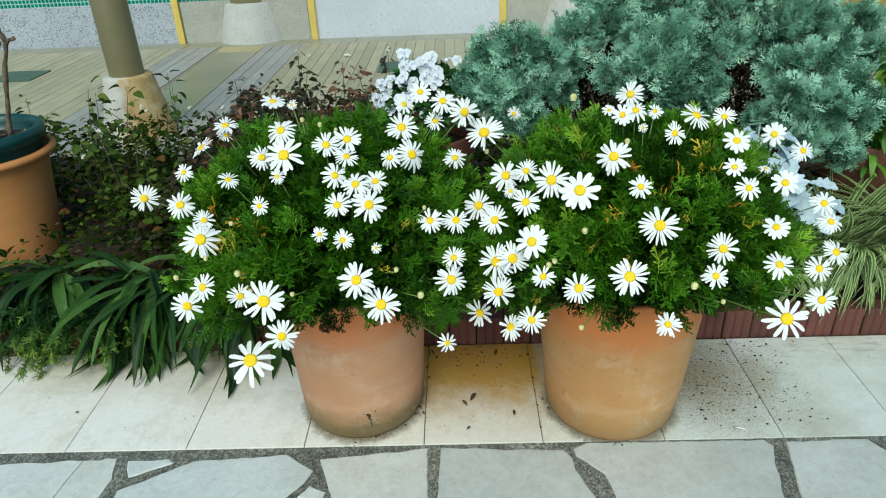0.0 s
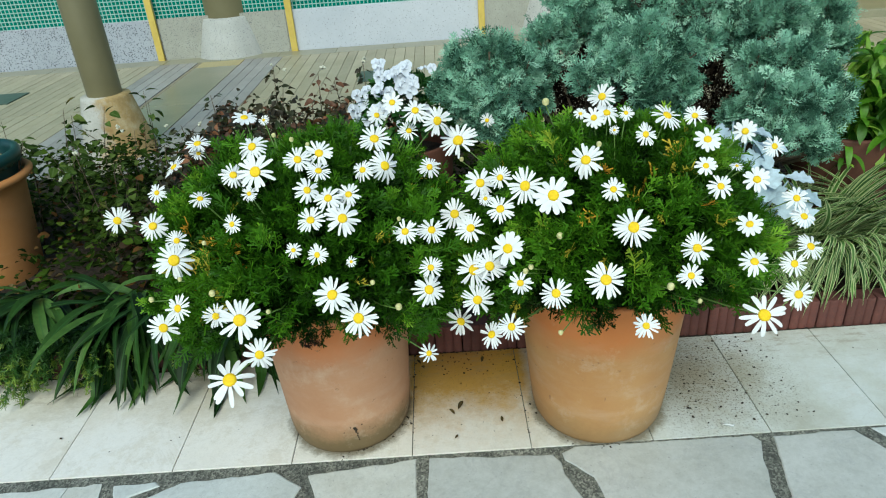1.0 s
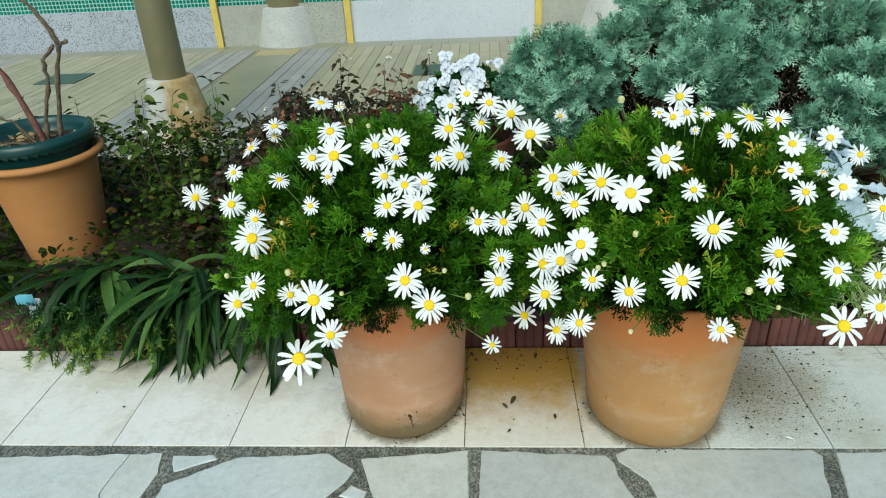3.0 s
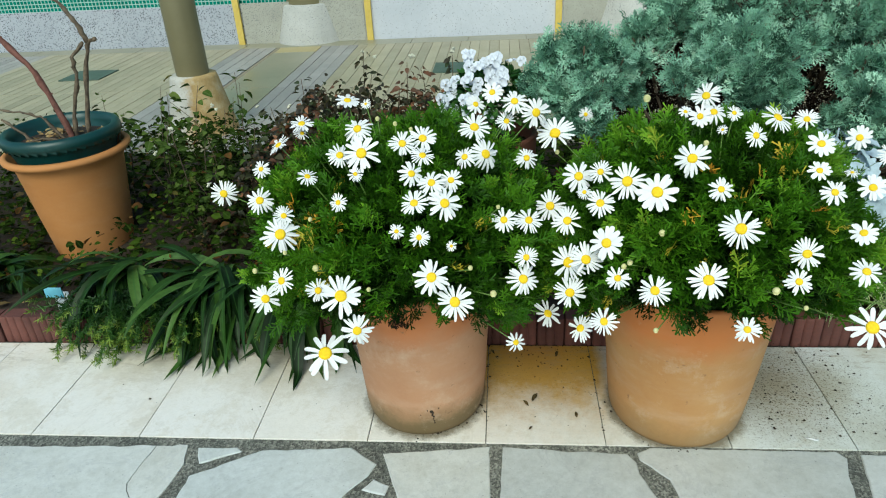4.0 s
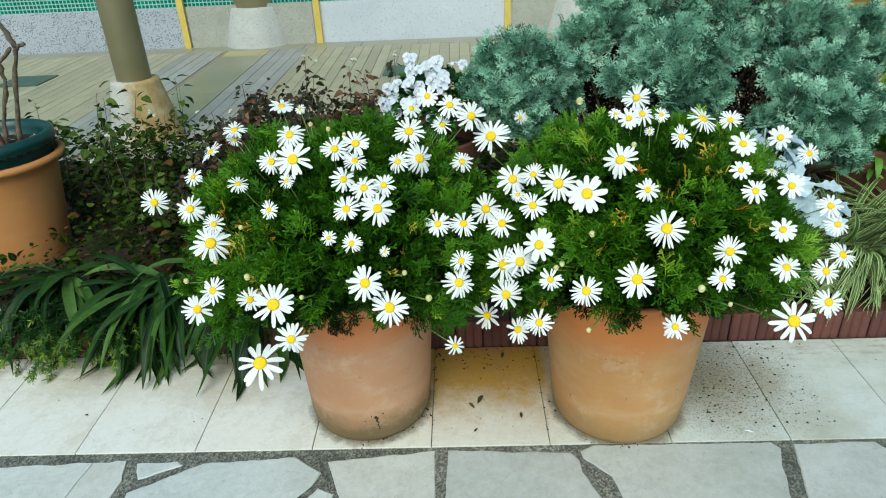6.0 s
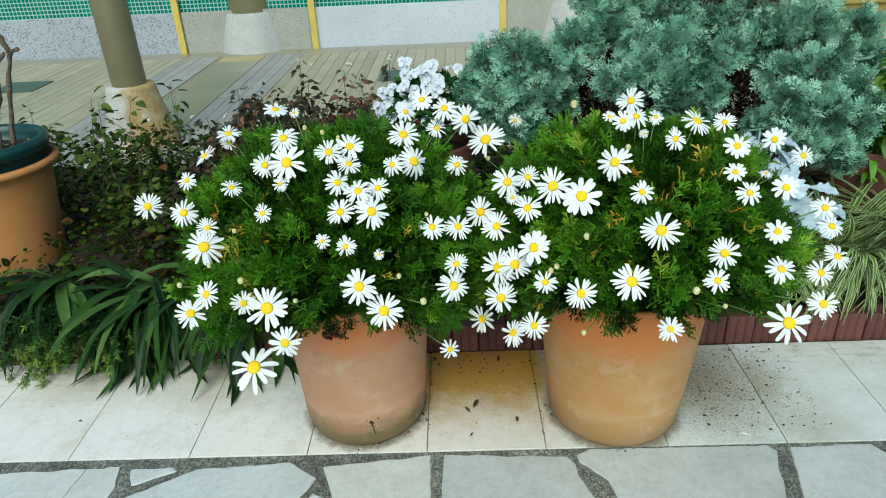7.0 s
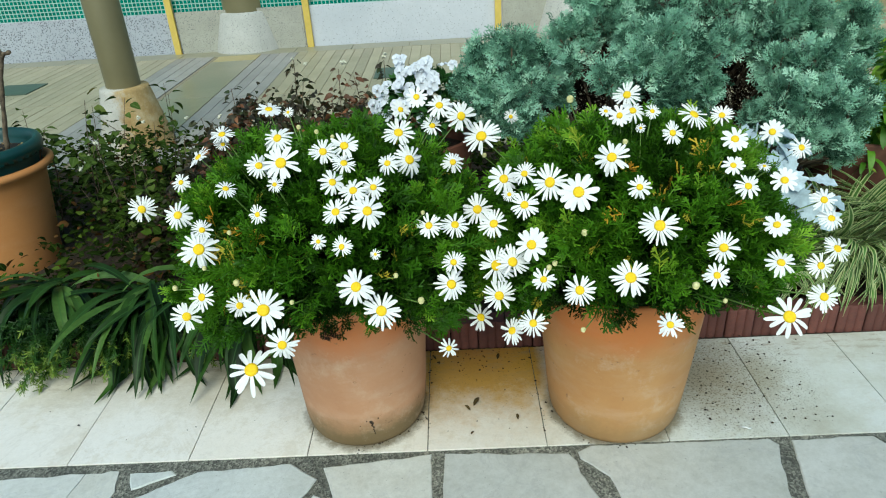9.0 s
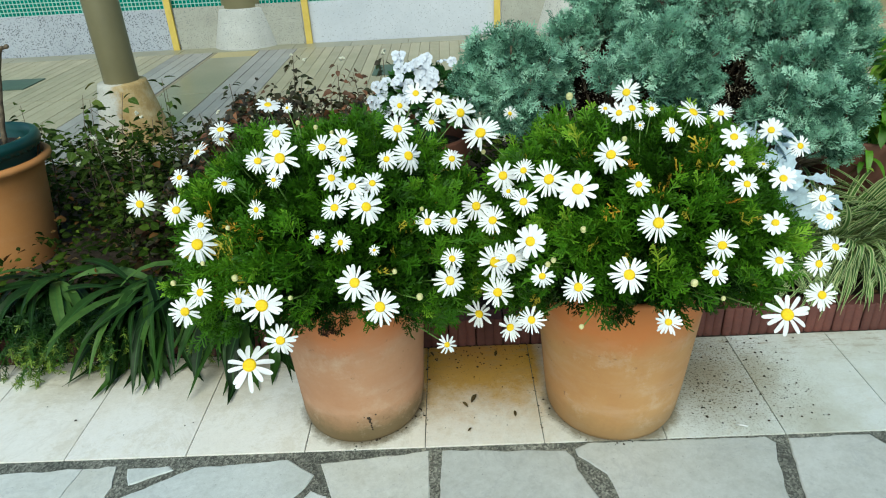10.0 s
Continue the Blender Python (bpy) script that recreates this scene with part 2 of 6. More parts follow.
    bump(nt, bsdf, math_of(nt, "ADD", mid.outputs[0], math_of(nt, "MULTIPLY", fine.outputs[0], 0.3)), 0.25, 0.0012)
    return m


def paver_mat(name, warmth, gain):
    """Honed grey-white stone: bluish and creamy clouds, scratches, pits along the edges."""
    m, nt, bsdf = nodes_of(name)
    p = world_place(nt, 11.0)
    big, mid, fine = noise_of(nt, 4.5, 7, 0.7, p), noise_of(nt, 20, 7, 0.75, p), noise_of(nt, 140, 4, 0.7, p)
    info = nt.nodes.new("ShaderNodeObjectInfo")
    cold = ramp(nt, big.outputs[0], [(0.3, (0.44, 0.475, 0.475)), (0.5, (0.54, 0.575, 0.58)), (0.7, (0.61, 0.64, 0.64))])
    cream = ramp(nt, big.outputs[0], [(0.3, (0.50, 0.485, 0.425)), (0.5, (0.58, 0.575, 0.53)), (0.7, (0.64, 0.64, 0.61))])
    c = mix(nt, math_of(nt, "ADD", math_of(nt, "MULTIPLY", info.outputs["Random"], 0.3), warmth, True), cold, cream)
    c = mix(nt, ramp(nt, mid.outputs[0], [(0.55, (0, 0, 0)), (0.78, (0.55, 0.55, 0.55))]), c, (0.40, 0.41, 0.38))
    c = mix(nt, math_of(nt, "MULTIPLY", veins(nt, p, 7.0, 0.02), 0.3), c, (0.40, 0.41, 0.42))
    grain = noise_of(nt, 60, 8, 0.85, p)
    c = mix(nt, 0.4, c, ramp(nt, grain.outputs[0], [(0.36, (0.66, 0.66, 0.63)), (0.60, (1.10, 1.10, 1.10))]), "MULTIPLY")
    c = mix(nt, ramp(nt, fine.outputs[0], [(0.64, (0, 0, 0)), (0.72, (0.75, 0.75, 0.75))]), c, (0.22, 0.22, 0.21))
    c = mix(nt, 1.0, c, (gain, gain, gain), "MULTIPLY")
    nt.links.new(c, bsdf.inputs["Base Color"])
    bsdf.inputs["Roughness"].default_value = 0.5
    bump(nt, bsdf, math_of(nt, "ADD", mid.outputs[0], math_of(nt, "MULTIPLY", fine.outputs[0], 0.4)), 0.3, 0.0015)
    return m


def mortar_mat():
    """Coarse cement: grey paste with pale and dark sand grains, cleaner and dirtier stretches."""
    m, nt, bsdf = nodes_of("grey cement mortar")
    p = world_place(nt)
    big, fine = noise_of(nt, 7, 6, 0.7, p), noise_of(nt, 170, 5, 0.8, p)
    c = ramp(nt, big.outputs[0], [(0.3, (0.085, 0.09, 0.08)), (0.55, (0.20, 0.20, 0.175)), (0.72, (0.31, 0.305, 0.27))])
    grains = noise_of(nt, 260, vector=p, kind="ShaderNodeTexVoronoi")
    tone = ramp(nt, grains.outputs["Color"], [(0.25, (0.35, 0.35, 0.33)), (0.5, (0.9, 0.9, 0.88)), (0.8, (1.9, 1.9, 1.8))])
    c = mix(nt, 0.75, c, tone, "MULTIPLY")
    c = mix(nt, ramp(nt, fine.outputs[0], [(0.56, (0, 0, 0)), (0.66, (0.85, 0.85, 0.85))]), c, (0.03, 0.032, 0.03))
    nt.links.new(c, bsdf.inputs["Base Color"])
    bsdf.inputs["Roughness"].default_value = 0.95
    bump(nt, bsdf, math_of(nt, "ADD", fine.outputs[0], grains.outputs["Distance"]), 0.7, 0.003)
    return m


def mosaic_mat():
    """Small green glass tiles in white grout."""
    m, nt, bsdf = nodes_of("green glass mosaic")
    rot = nt.nodes.new("ShaderNodeMapping")
    rot.inputs["Rotation"].default_value = (radians(-90), 0, 0)
    nt.links.new(world_place(nt), rot.inputs[0])
    b = nt.nodes.new("ShaderNodeTexBrick")
    b.offset, b.squash = 0.0, 1.0
    for k, v in (("Scale", 1.0), ("Mortar Size", 0.0036), ("Mortar Smooth", 0.2), ("Bias", 0.0), ("Brick Width", 0.0305), ("Row Height", 0.0305)):
        b.inputs[k].default_value = v
    b.inputs["Color1"].default_value = (0.0, 0.125, 0.09, 1)
    b.inputs["Color2"].default_value = (0.004, 0.19, 0.135, 1)
    b.inputs["Mortar"].default_value = (0.30, 0.47, 0.42, 1)
    nt.links.new(rot.outputs[0], b.inputs["Vector"])
    nt.links.new(b.outputs["Color"], bsdf.inputs["Base Color"])
    nt.links.new(ramp(nt, b.outputs["Fac"], [(0.0, (0.15, 0.15, 0.15)), (1.0, (0.8, 0.8, 0.8))]), bsdf.inputs["Roughness"])
    bump(nt, bsdf, math_of(nt, "SUBTRACT", 1.0, b.outputs["Fac"]), 0.5, 0.002)
    return m


def rust_mat():
    """Whitewashed concrete with a rusty ochre stain down one flank."""
    m, nt, bsdf = nodes_of("rust-stained concrete footing")
    p = world_place(nt)
    sep = nt.nodes.new("ShaderNodeSeparateXYZ")
    nt.links.new(p, sep.inputs[0])
    side = math_of(nt, "ADD", math_of(nt, "ADD", sep.outputs[0], 1.50), math_of(nt, "MULTIPLY", math_of(nt, "SUBTRACT", noise_of(nt, 14, 6, 0.7, p).outputs[0], 0.5), 0.22))
    pale = ramp(nt, noise_of(nt, 9, 5, 0.6, p).outputs[0], [(0.3, (0.40, 0.38, 0.33)), (0.7, (0.55, 0.53, 0.48))])
    rust = ramp(nt, noise_of(nt, 11, 6, 0.7, p).outputs[0], [(0.3, (0.28, 0.17, 0.06)), (0.5, (0.42, 0.29, 0.12)), (0.72, (0.56, 0.47, 0.30))])
    c = mix(nt, ramp(nt, side, [(0.0, (0, 0, 0)), (0.05, (1, 1, 1))]), pale, rust)
    fine = noise_of(nt, 120, 4, 0.7, p)
    c = mix(nt, ramp(nt, fine.outputs[0], [(0.55, (0, 0, 0)), (0.7, (0.5, 0.5, 0.5))]), c, (0.20, 0.16, 0.10))
    nt.links.new(c, bsdf.inputs["Base Color"])
    bsdf.inputs["Roughness"].default_value = 0.8
    bump(nt, bsdf, fine.outputs[0], 0.3, 0.002)
    return m


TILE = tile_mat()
PAVER = paver_mat("bluish white paving stone", 0.15, 1.14)
PAVER_WARM = paver_mat("creamy white paving stone", 0.7, 1.14)
PAVER_GREY = paver_mat("pale grey paving stone", 0.45, 0.96)
MORTAR = mortar_mat()
SOIL = plain_mat("dark garden soil", (0.015, 0.010, 0.006), (0.055, 0.036, 0.022), 40, 0.95, 0.9, depth=0.01)
EARTH = plain_mat("dry grey ground", (0.2, 0.19, 0.17), (0.28, 0.27, 0.24), 1.2, 0.9, 0.3)
BRICK = stone_mat("fluted red-brown brick", (0.08, 0.026, 0.022), (0.17, 0.058, 0.043), (0.07, 0.035, 0.03), 9, 0.8, 0.6, tone=0.25)
PLANK = stone_mat("yellow-beige paving brick", (0.36, 0.315, 0.21), (0.46, 0.405, 0.285), (0.26, 0.23, 0.165), 5, 0.5, 0.45, tone=0.12)
PLANK_GREY = stone_mat("grey paving brick", (0.31, 0.29, 0.275), (0.41, 0.385, 0.365), (0.23, 0.215, 0.20), 5, 0.5, 0.45, tone=0.12)
JOINT = stone_mat("dark joint sand", (0.27, 0.23, 0.165), (0.35, 0.30, 0.22), (0.14, 0.12, 0.08), 20, 0.9, 0.5, shift=0.0, tone=0.0)
SLAB = stone_mat("wet olive-grey slab", (0.24, 0.23, 0.15), (0.34, 0.31, 0.21), (0.18, 0.17, 0.12), 3, 0.3, 0.5, tone=0.05)
SLAB_OCHRE = stone_mat("ochre stone slab", (0.42, 0.33, 0.13), (0.50, 0.41, 0.20), (0.30, 0.25, 0.14), 4, 0.4, 0.4, tone=0.05)
TERRAZZO = stone_mat("white terrazzo", (0.34, 0.36, 0.41), (0.42, 0.44, 0.49), (0.34, 0.35, 0.38), 2, 0.5, 0.35, chips=0.43, shift=0.0, tone=0.0)
TERRAZZO_PALE = stone_mat("pale worn terrazzo", (0.50, 0.52, 0.57), (0.60, 0.61, 0.66), (0.42, 0.43, 0.46), 2.5, 0.5, 0.35, chips=0.20, shift=0.0, tone=0.0)
CONCRETE = stone_mat("rough grey concrete", (0.34, 0.33, 0.28), (0.44, 0.43, 0.37), (0.22, 0.21, 0.18), 5, 0.8, 0.5, chips=0.22, tone=0.05)
RUST = rust_mat()
PALE = stone_mat("whitewashed concrete", (0.44, 0.43, 0.40), (0.54, 0.53, 0.50), (0.30, 0.29, 0.26), 6, 0.8, 0.6, chips=0.20, shift=0.0, tone=0.0)
MOSAIC = mosaic_mat()
YELLOW = plain_mat("yellow painted metal", (0.56, 0.40, 0.08), (0.68, 0.50, 0.12), 12, 0.45, 0.1)
OLIVE = plain_mat("olive-brown painted steel", (0.15, 0.13, 0.065), (0.19, 0.165, 0.085), 3, 0.45, 0.05)
OCHRE = plain_mat("ochre painted panel", (0.28, 0.21, 0.05), (0.34, 0.26, 0.07), 4, 0.5, 0.1)
DARK_GREEN = plain_mat("dark green plate", (0.05, 0.09, 0.07), (0.08, 0.12, 0.09), 20, 0.5, 0.2)
CLAY = terracotta_mat("pale weathered terracotta", (0.44, 0.215, 0.11), (0.57, 0.32, 0.185), (0.60, 0.44, 0.32), 0.75)
CLAY_WARM = terracotta_mat("warm weathered terracotta", (0.44, 0.208, 0.068), (0.57, 0.33, 0.135), (0.60, 0.46, 0.34), 0.36)
CLAY_ORANGE = terracotta_mat("smooth orange terracotta", (0.47, 0.19, 0.05), (0.55, 0.245, 0.077), (0.58, 0.30, 0.13))
CLAY_DARK = terracotta_mat("dark red-brown terracotta", (0.085, 0.03, 0.02), (0.12, 0.042, 0.028), (0.14, 0.07, 0.05))
PLASTIC = plain_mat("dark green plastic", (0.004, 0.035, 0.032), (0.008, 0.055, 0.05), 8, 0.35, 0.05)
VIOLA = plain_mat("bluish white viola petal", (0.60, 0.64, 0.72), (0.72, 0.74, 0.79), 30, 0.6, 0.1)
PETAL = plain_mat("white petal", (0.73, 0.73, 0.73), (0.79, 0.79, 0.78), 40, 0.6, 0.1)
CREAM_PETAL = plain_mat("cream blossom", (0.58, 0.56, 0.42), (0.74, 0.72, 0.60), 60, 0.7, 0.2)
EYE_YELLOW = plain_mat("yellow flower disc", (0.80, 0.46, 0.001), (0.92, 0.68, 0.008), 9, 0.7, 0.35, depth=0.003)
BUD = plain_mat("creamy green bud", (0.50, 0.48, 0.17), (0.72, 0.66, 0.36), 200, 0.6, 0.2)
STALK = plain_mat("green flower stalk", (0.10, 0.19, 0.03), (0.17, 0.28, 0.06), 60, 0.5, 0.1)
TWIG = plain_mat("dry brown twig", (0.09, 0.05, 0.03), (0.20, 0.13, 0.085), 50, 0.85, 0.6, depth=0.003)
CANE = plain_mat("dark woody cane", (0.045, 0.03, 0.02), (0.19, 0.14, 0.09), 60, 0.8, 0.7, depth=0.003)
CANE_RED = plain_mat("reddish bark", (0.10, 0.035, 0.025), (0.24, 0.10, 0.075), 70, 0.8, 0.7, depth=0.003)
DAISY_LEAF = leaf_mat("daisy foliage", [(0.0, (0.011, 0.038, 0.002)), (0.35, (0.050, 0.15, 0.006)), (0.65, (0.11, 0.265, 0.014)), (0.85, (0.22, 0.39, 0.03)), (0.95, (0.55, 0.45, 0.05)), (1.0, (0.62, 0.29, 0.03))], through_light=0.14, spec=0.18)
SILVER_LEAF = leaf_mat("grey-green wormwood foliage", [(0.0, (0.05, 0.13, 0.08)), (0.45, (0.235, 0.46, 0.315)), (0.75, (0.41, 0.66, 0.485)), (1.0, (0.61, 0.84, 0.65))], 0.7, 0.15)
DUSTY_LEAF = leaf_mat("silvery felted leaf", [(0.0, (0.38, 0.49, 0.55)), (1.0, (0.54, 0.64, 0.70))], 0.85, 0.1)
STRAP_LEAF = leaf_mat("dark green strap leaf", [(0.0, (0.006, 0.018, 0.004)), (0.5, (0.019, 0.052, 0.008)), (0.85, (0.042, 0.100, 0.015)), (1.0, (0.11, 0.20, 0.045))], 0.45, 0.2, rib=(0.05, 0.13, 0.03), spec=0.2)
PALE_STRAP = leaf_mat("pale green strap leaf", [(0.0, (0.10, 0.21, 0.05)), (1.0, (0.16, 0.29, 0.08))], 0.4, 0.25, rib=(0.20, 0.33, 0.12), spec=0.35)
GRASS_LEAF = leaf_mat("variegated grass blade", [(0.0, (0.022, 0.07, 0.012)), (1.0, (0.11, 0.23, 0.04))], 0.42, 0.2, edge=(0.50, 0.55, 0.26))
IVY_LEAF = leaf_mat("dull green ground leaf", [(0.0, (0.012, 0.022, 0.003)), (0.5, (0.030, 0.058, 0.006)), (0.8, (0.068, 0.112, 0.012)), (0.93, (0.15, 0.21, 0.03)), (1.0, (0.13, 0.06, 0.02))], 0.8, 0.2, spec=0.04, rib=(0.06, 0.10, 0.02))
HEART_LEAF = leaf_mat("soft green heart-shaped leaf", [(0.0, (0.032, 0.058, 0.010)), (0.5, (0.075, 0.125, 0.022)), (0.9, (0.15, 0.21, 0.045)), (1.0, (0.17, 0.10, 0.03))], 0.7, 0.25, spec=0.1, rib=(0.13, 0.18, 0.06))
VIOLA_LEAF = leaf_mat("fresh green viola leaf", [(0.0, (0.02, 0.07, 0.015)), (0.6, (0.06, 0.17, 0.035)), (1.0, (0.13, 0.28, 0.06))], 0.5, 0.25, spec=0.25)
LITTER = leaf_mat("dry fallen leaf", [(0.0, (0.045, 0.032, 0.014)), (0.6, (0.11, 0.075, 0.03)), (1.0, (0.24, 0.17, 0.08))], 0.9, 0.1, spec=0.1)
WITHERED = leaf_mat("withered dark brown leaf", [(0.0, (0.012, 0.009, 0.007)), (0.7, (0.045, 0.030, 0.022)), (1.0, (0.11, 0.075, 0.055))], 0.9, 0.05, spec=0.1)
LITTER_PALE = leaf_mat("yellowed fallen leaf", [(0.0, (0.16, 0.08, 0.03)), (0.6, (0.36, 0.23, 0.09)), (1.0, (0.52, 0.38, 0.18))], 0.8, 0.1)
NEEDLE = leaf_mat("needle sprig", [(0.0, (0.014, 0.05, 0.008)), (0.7, (0.05, 0.13, 0.015)), (1.0, (0.25, 0.34, 0.045))], 0.5, 0.2)
BRONZE_LEAF = leaf_mat("dark bronze leaf", [(0.0, (0.018, 0.016, 0.010)), (0.35, (0.05, 0.038, 0.018)), (0.6, (0.045, 0.065, 0.02)), (0.85, (0.10, 0.05, 0.028)), (0.95, (0.19, 0.075, 0.035)), (1.0, (0.30, 0.13, 0.06))], 0.5, 0.25)
LIME_LEAF = leaf_mat("bright green leaf", [(0.0, (0.03, 0.10, 0.01)), (0.6, (0.13, 0.31, 0.02)), (1.0, (0.34, 0.50, 0.07))], 0.45, 0.3)
BLUE_TAG = plain_mat("light blue plastic", (0.16, 0.48, 0.62), (0.20, 0.55, 0.70), 10, 0.4, 0.05)
PALE_TAG = plain_mat("white printed plastic", (0.55, 0.6, 0.65), (0.75, 0.78, 0.8), 60, 0.4, 0.05)


# ---- building helpers ----
def thing(name, base, label, category, group="", kind=""):
    """An Empty at a thing's base, whose parts are given in world places."""
    ob = new(name)
    ob.empty_display_size = 0.05
    ob.matrix_world = Matrix.Translation(base)
    return tagged(ob, label, category, group, kind)


def hang(ob, parent, label=""):
    ob.parent = parent
    ob.matrix_parent_inverse = (parent.matrix_parent_inverse @ parent.matrix_basis).inverted() if parent.parent is None else parent_world(parent).inverted()
    return tagged(ob, label)


def parent_world(ob):
    m = ob.matrix_basis.copy()
    while ob.parent is not None:
        m = ob.parent.matrix_basis @ ob.matrix_parent_inverse @ m if ob.parent.parent is None else ob.matrix_parent_inverse @ m
        ob = ob.parent
    return m


def mesh_of(name, bm, material, smooth=True):
    me = bpy.data.meshes.new(name)
    bm.to_mesh(me)
    bm.free()
    me.materials.append(material)
    if smooth:
        me.polygons.foreach_set("use_smooth", [True] * len(me.polygons))
    return me


def part(name, bm, material, parent, label="", smooth=True):
    return hang(new(name, mesh_of(name, bm, material, smooth)), parent, label)


def lone(name, bm, material, label, category, group="", kind="", smooth=True):
    return tagged(new(name, mesh_of(name, bm, material, smooth)), label, category, group, kind)


def array_mesh(name, verts, faces, material, tint=None, uv=None, smooth=True):
    """A mesh from arrays; tint: a number for each vertex; uv: a pair for each vertex."""
    me = bpy.data.meshes.new(name)
    me.from_pydata(verts.tolist(), [], faces.tolist())
    if tint is not None:
        me.attributes.new("tint", "FLOAT", "POINT").data.foreach_set("value", np.ascontiguousarray(tint, dtype=np.float32))
    if uv is not None:
        layer = me.uv_layers.new(name="UVMap")
        loops = np.empty(len(me.loops), dtype=np.int32)
        me.loops.foreach_get("vertex_index", loops)
        layer.data.foreach_set("uv", np.ascontiguousarray(uv[loops], dtype=np.float32).ravel())
    me.materials.append(material)
    if smooth:
        me.polygons.foreach_set("use_smooth", [True] * len(me.polygons))
    return me


def box(bm, lo, hi, bevel=0.0):
    made = bmesh.ops.create_cube(bm, size=1.0)["verts"]
    c, s = [(a + b) / 2 for a, b in zip(lo, hi)], [b - a for a, b in zip(lo, hi)]
    for v in made:
        v.co = Vector((c[0] + v.co.x * s[0], c[1] + v.co.y * s[1], c[2] + v.co.z * s[2]))
    if bevel:
        bmesh.ops.bevel(bm, geom=list({e for v in made for e in v.link_edges}), offset=bevel, segments=2, profile=0.6, affect="EDGES")
    return bm


def lathe(bm, centre, profile, segs=48, wobble=0.0, lean=(0, 0)):
    """A turned body from (radius, height) pairs, closed at both ends where the radius is 0."""
    rings = []
    for r, z in profile:
        c = Vector((centre[0] + lean[0] * z, centre[1] + lean[1] * z, centre[2] + z))
        if r == 0:
            rings.append([bm.verts.new(c)])
            continue
        ring = []
        for i in range(segs):
            a = 2 * math.pi * i / segs
            k = r * (1 + wobble * math.sin(2 * a + 1.3 * z * 20) + wobble * 0.6 * math.sin(3 * a))
            ring.append(bm.verts.new(c + Vector((k * math.cos(a), k * math.sin(a), 0))))
        rings.append(ring)
    for a, b in zip(rings, rings[1:]):
        for i in range(segs):
            j = (i + 1) % segs
            if len(a) == 1:
                bm.faces.new((a[0], b[j], b[i])[::-1])
            elif len(b) == 1:
                bm.faces.new((a[i], a[j], b[0]))
            else:
                bm.faces.new((a[i], a[j], b[j], b[i]))
    return bm


def tube(bm, points, radii, sides=6):
    """A tapered round rod along points."""
    points, radii = [Vector(p) for p in points], [float(r) for r in radii]
    rings = []
    for i, (p, r) in enumerate(zip(points, radii)):
        way = (points[min(i + 1, len(points) - 1)] - points[max(i - 1, 0)]).normalized()
        side = way.orthogonal().normalized()
        up = way.cross(side)
        rings.append([bm.verts.new(p + r * (math.cos(t) * side + math.sin(t) * up)) for t in (2 * math.pi * k / sides for k in range(sides))])
    for a, b in zip(rings, rings[1:]):
        off = min(range(sides), key=lambda k: (a[0].co - b[k].co).length)
        for i in range(sides):
            bm.faces.new((a[i], a[(i + 1) % sides], b[(i + 1 + off) % sides], b[(i + off) % sides]))
    bm.faces.new(rings[0][::-1])
    bm.faces.new(rings[-1])
    return bm


def turns(ways, spin, facing=None):
    """Rotation matrices that take local y along each way, spun about it; the upper face is turned up or to facing."""
    y = ways / np.linalg.norm(ways, axis=1, keepdims=True)
    ref = np.where(np.abs(y[:, 2:3]) > 0.9, [[1.0, 0, 0]], [[0, 0, 1.0]]) if facing is None else facing
    x = np.cross(y, ref)
    x /= np.linalg.norm(x, axis=1, keepdims=True)
    z = np.cross(x, y)
    c, s = np.cos(spin)[:, None], np.sin(spin)[:, None]
    return np.stack([c * x + s * z, y, c * z - s * x], -1)


def scatter(template, places, ways, spin, size, tint, facing=None):
    """Copies of a template (verts, quads, uv) as arrays of one mesh."""
    tv, tf, tuv = template
    rot = turns(ways, spin, facing)
    v = tv[None] * size[:, None, None]
    v = np.einsum("kij,knj->kni", rot, v) + places[:, None]
    k, n = len(places), len(tv)
    f = tf[None] + (np.arange(k) * n)[:, None, None]
    return v.reshape(-1, 3), f.reshape(-1, tf.shape[1]), np.repeat(tint, n), np.tile(tuv, (k, 1))


def joined(*sets):
    vs, fs, ts, us, n = [], [], [], [], 0
    for v, f, t, u in sets:
        vs.append(v), fs.append(f + n), ts.append(t), us.append(u)
        n += len(v)
    return np.concatenate(vs), np.concatenate(fs), np.concatenate(ts), np.concatenate(us)


def leafy(name, arrays, material, parent=None, label="", category="", kind=""):
    v, f, t, u = arrays
    ob = new(name, array_mesh(name, v, f, material, t, u))
    if parent is not None:
        return hang(ob, parent, label)
    return tagged(ob, label, category, "", kind)


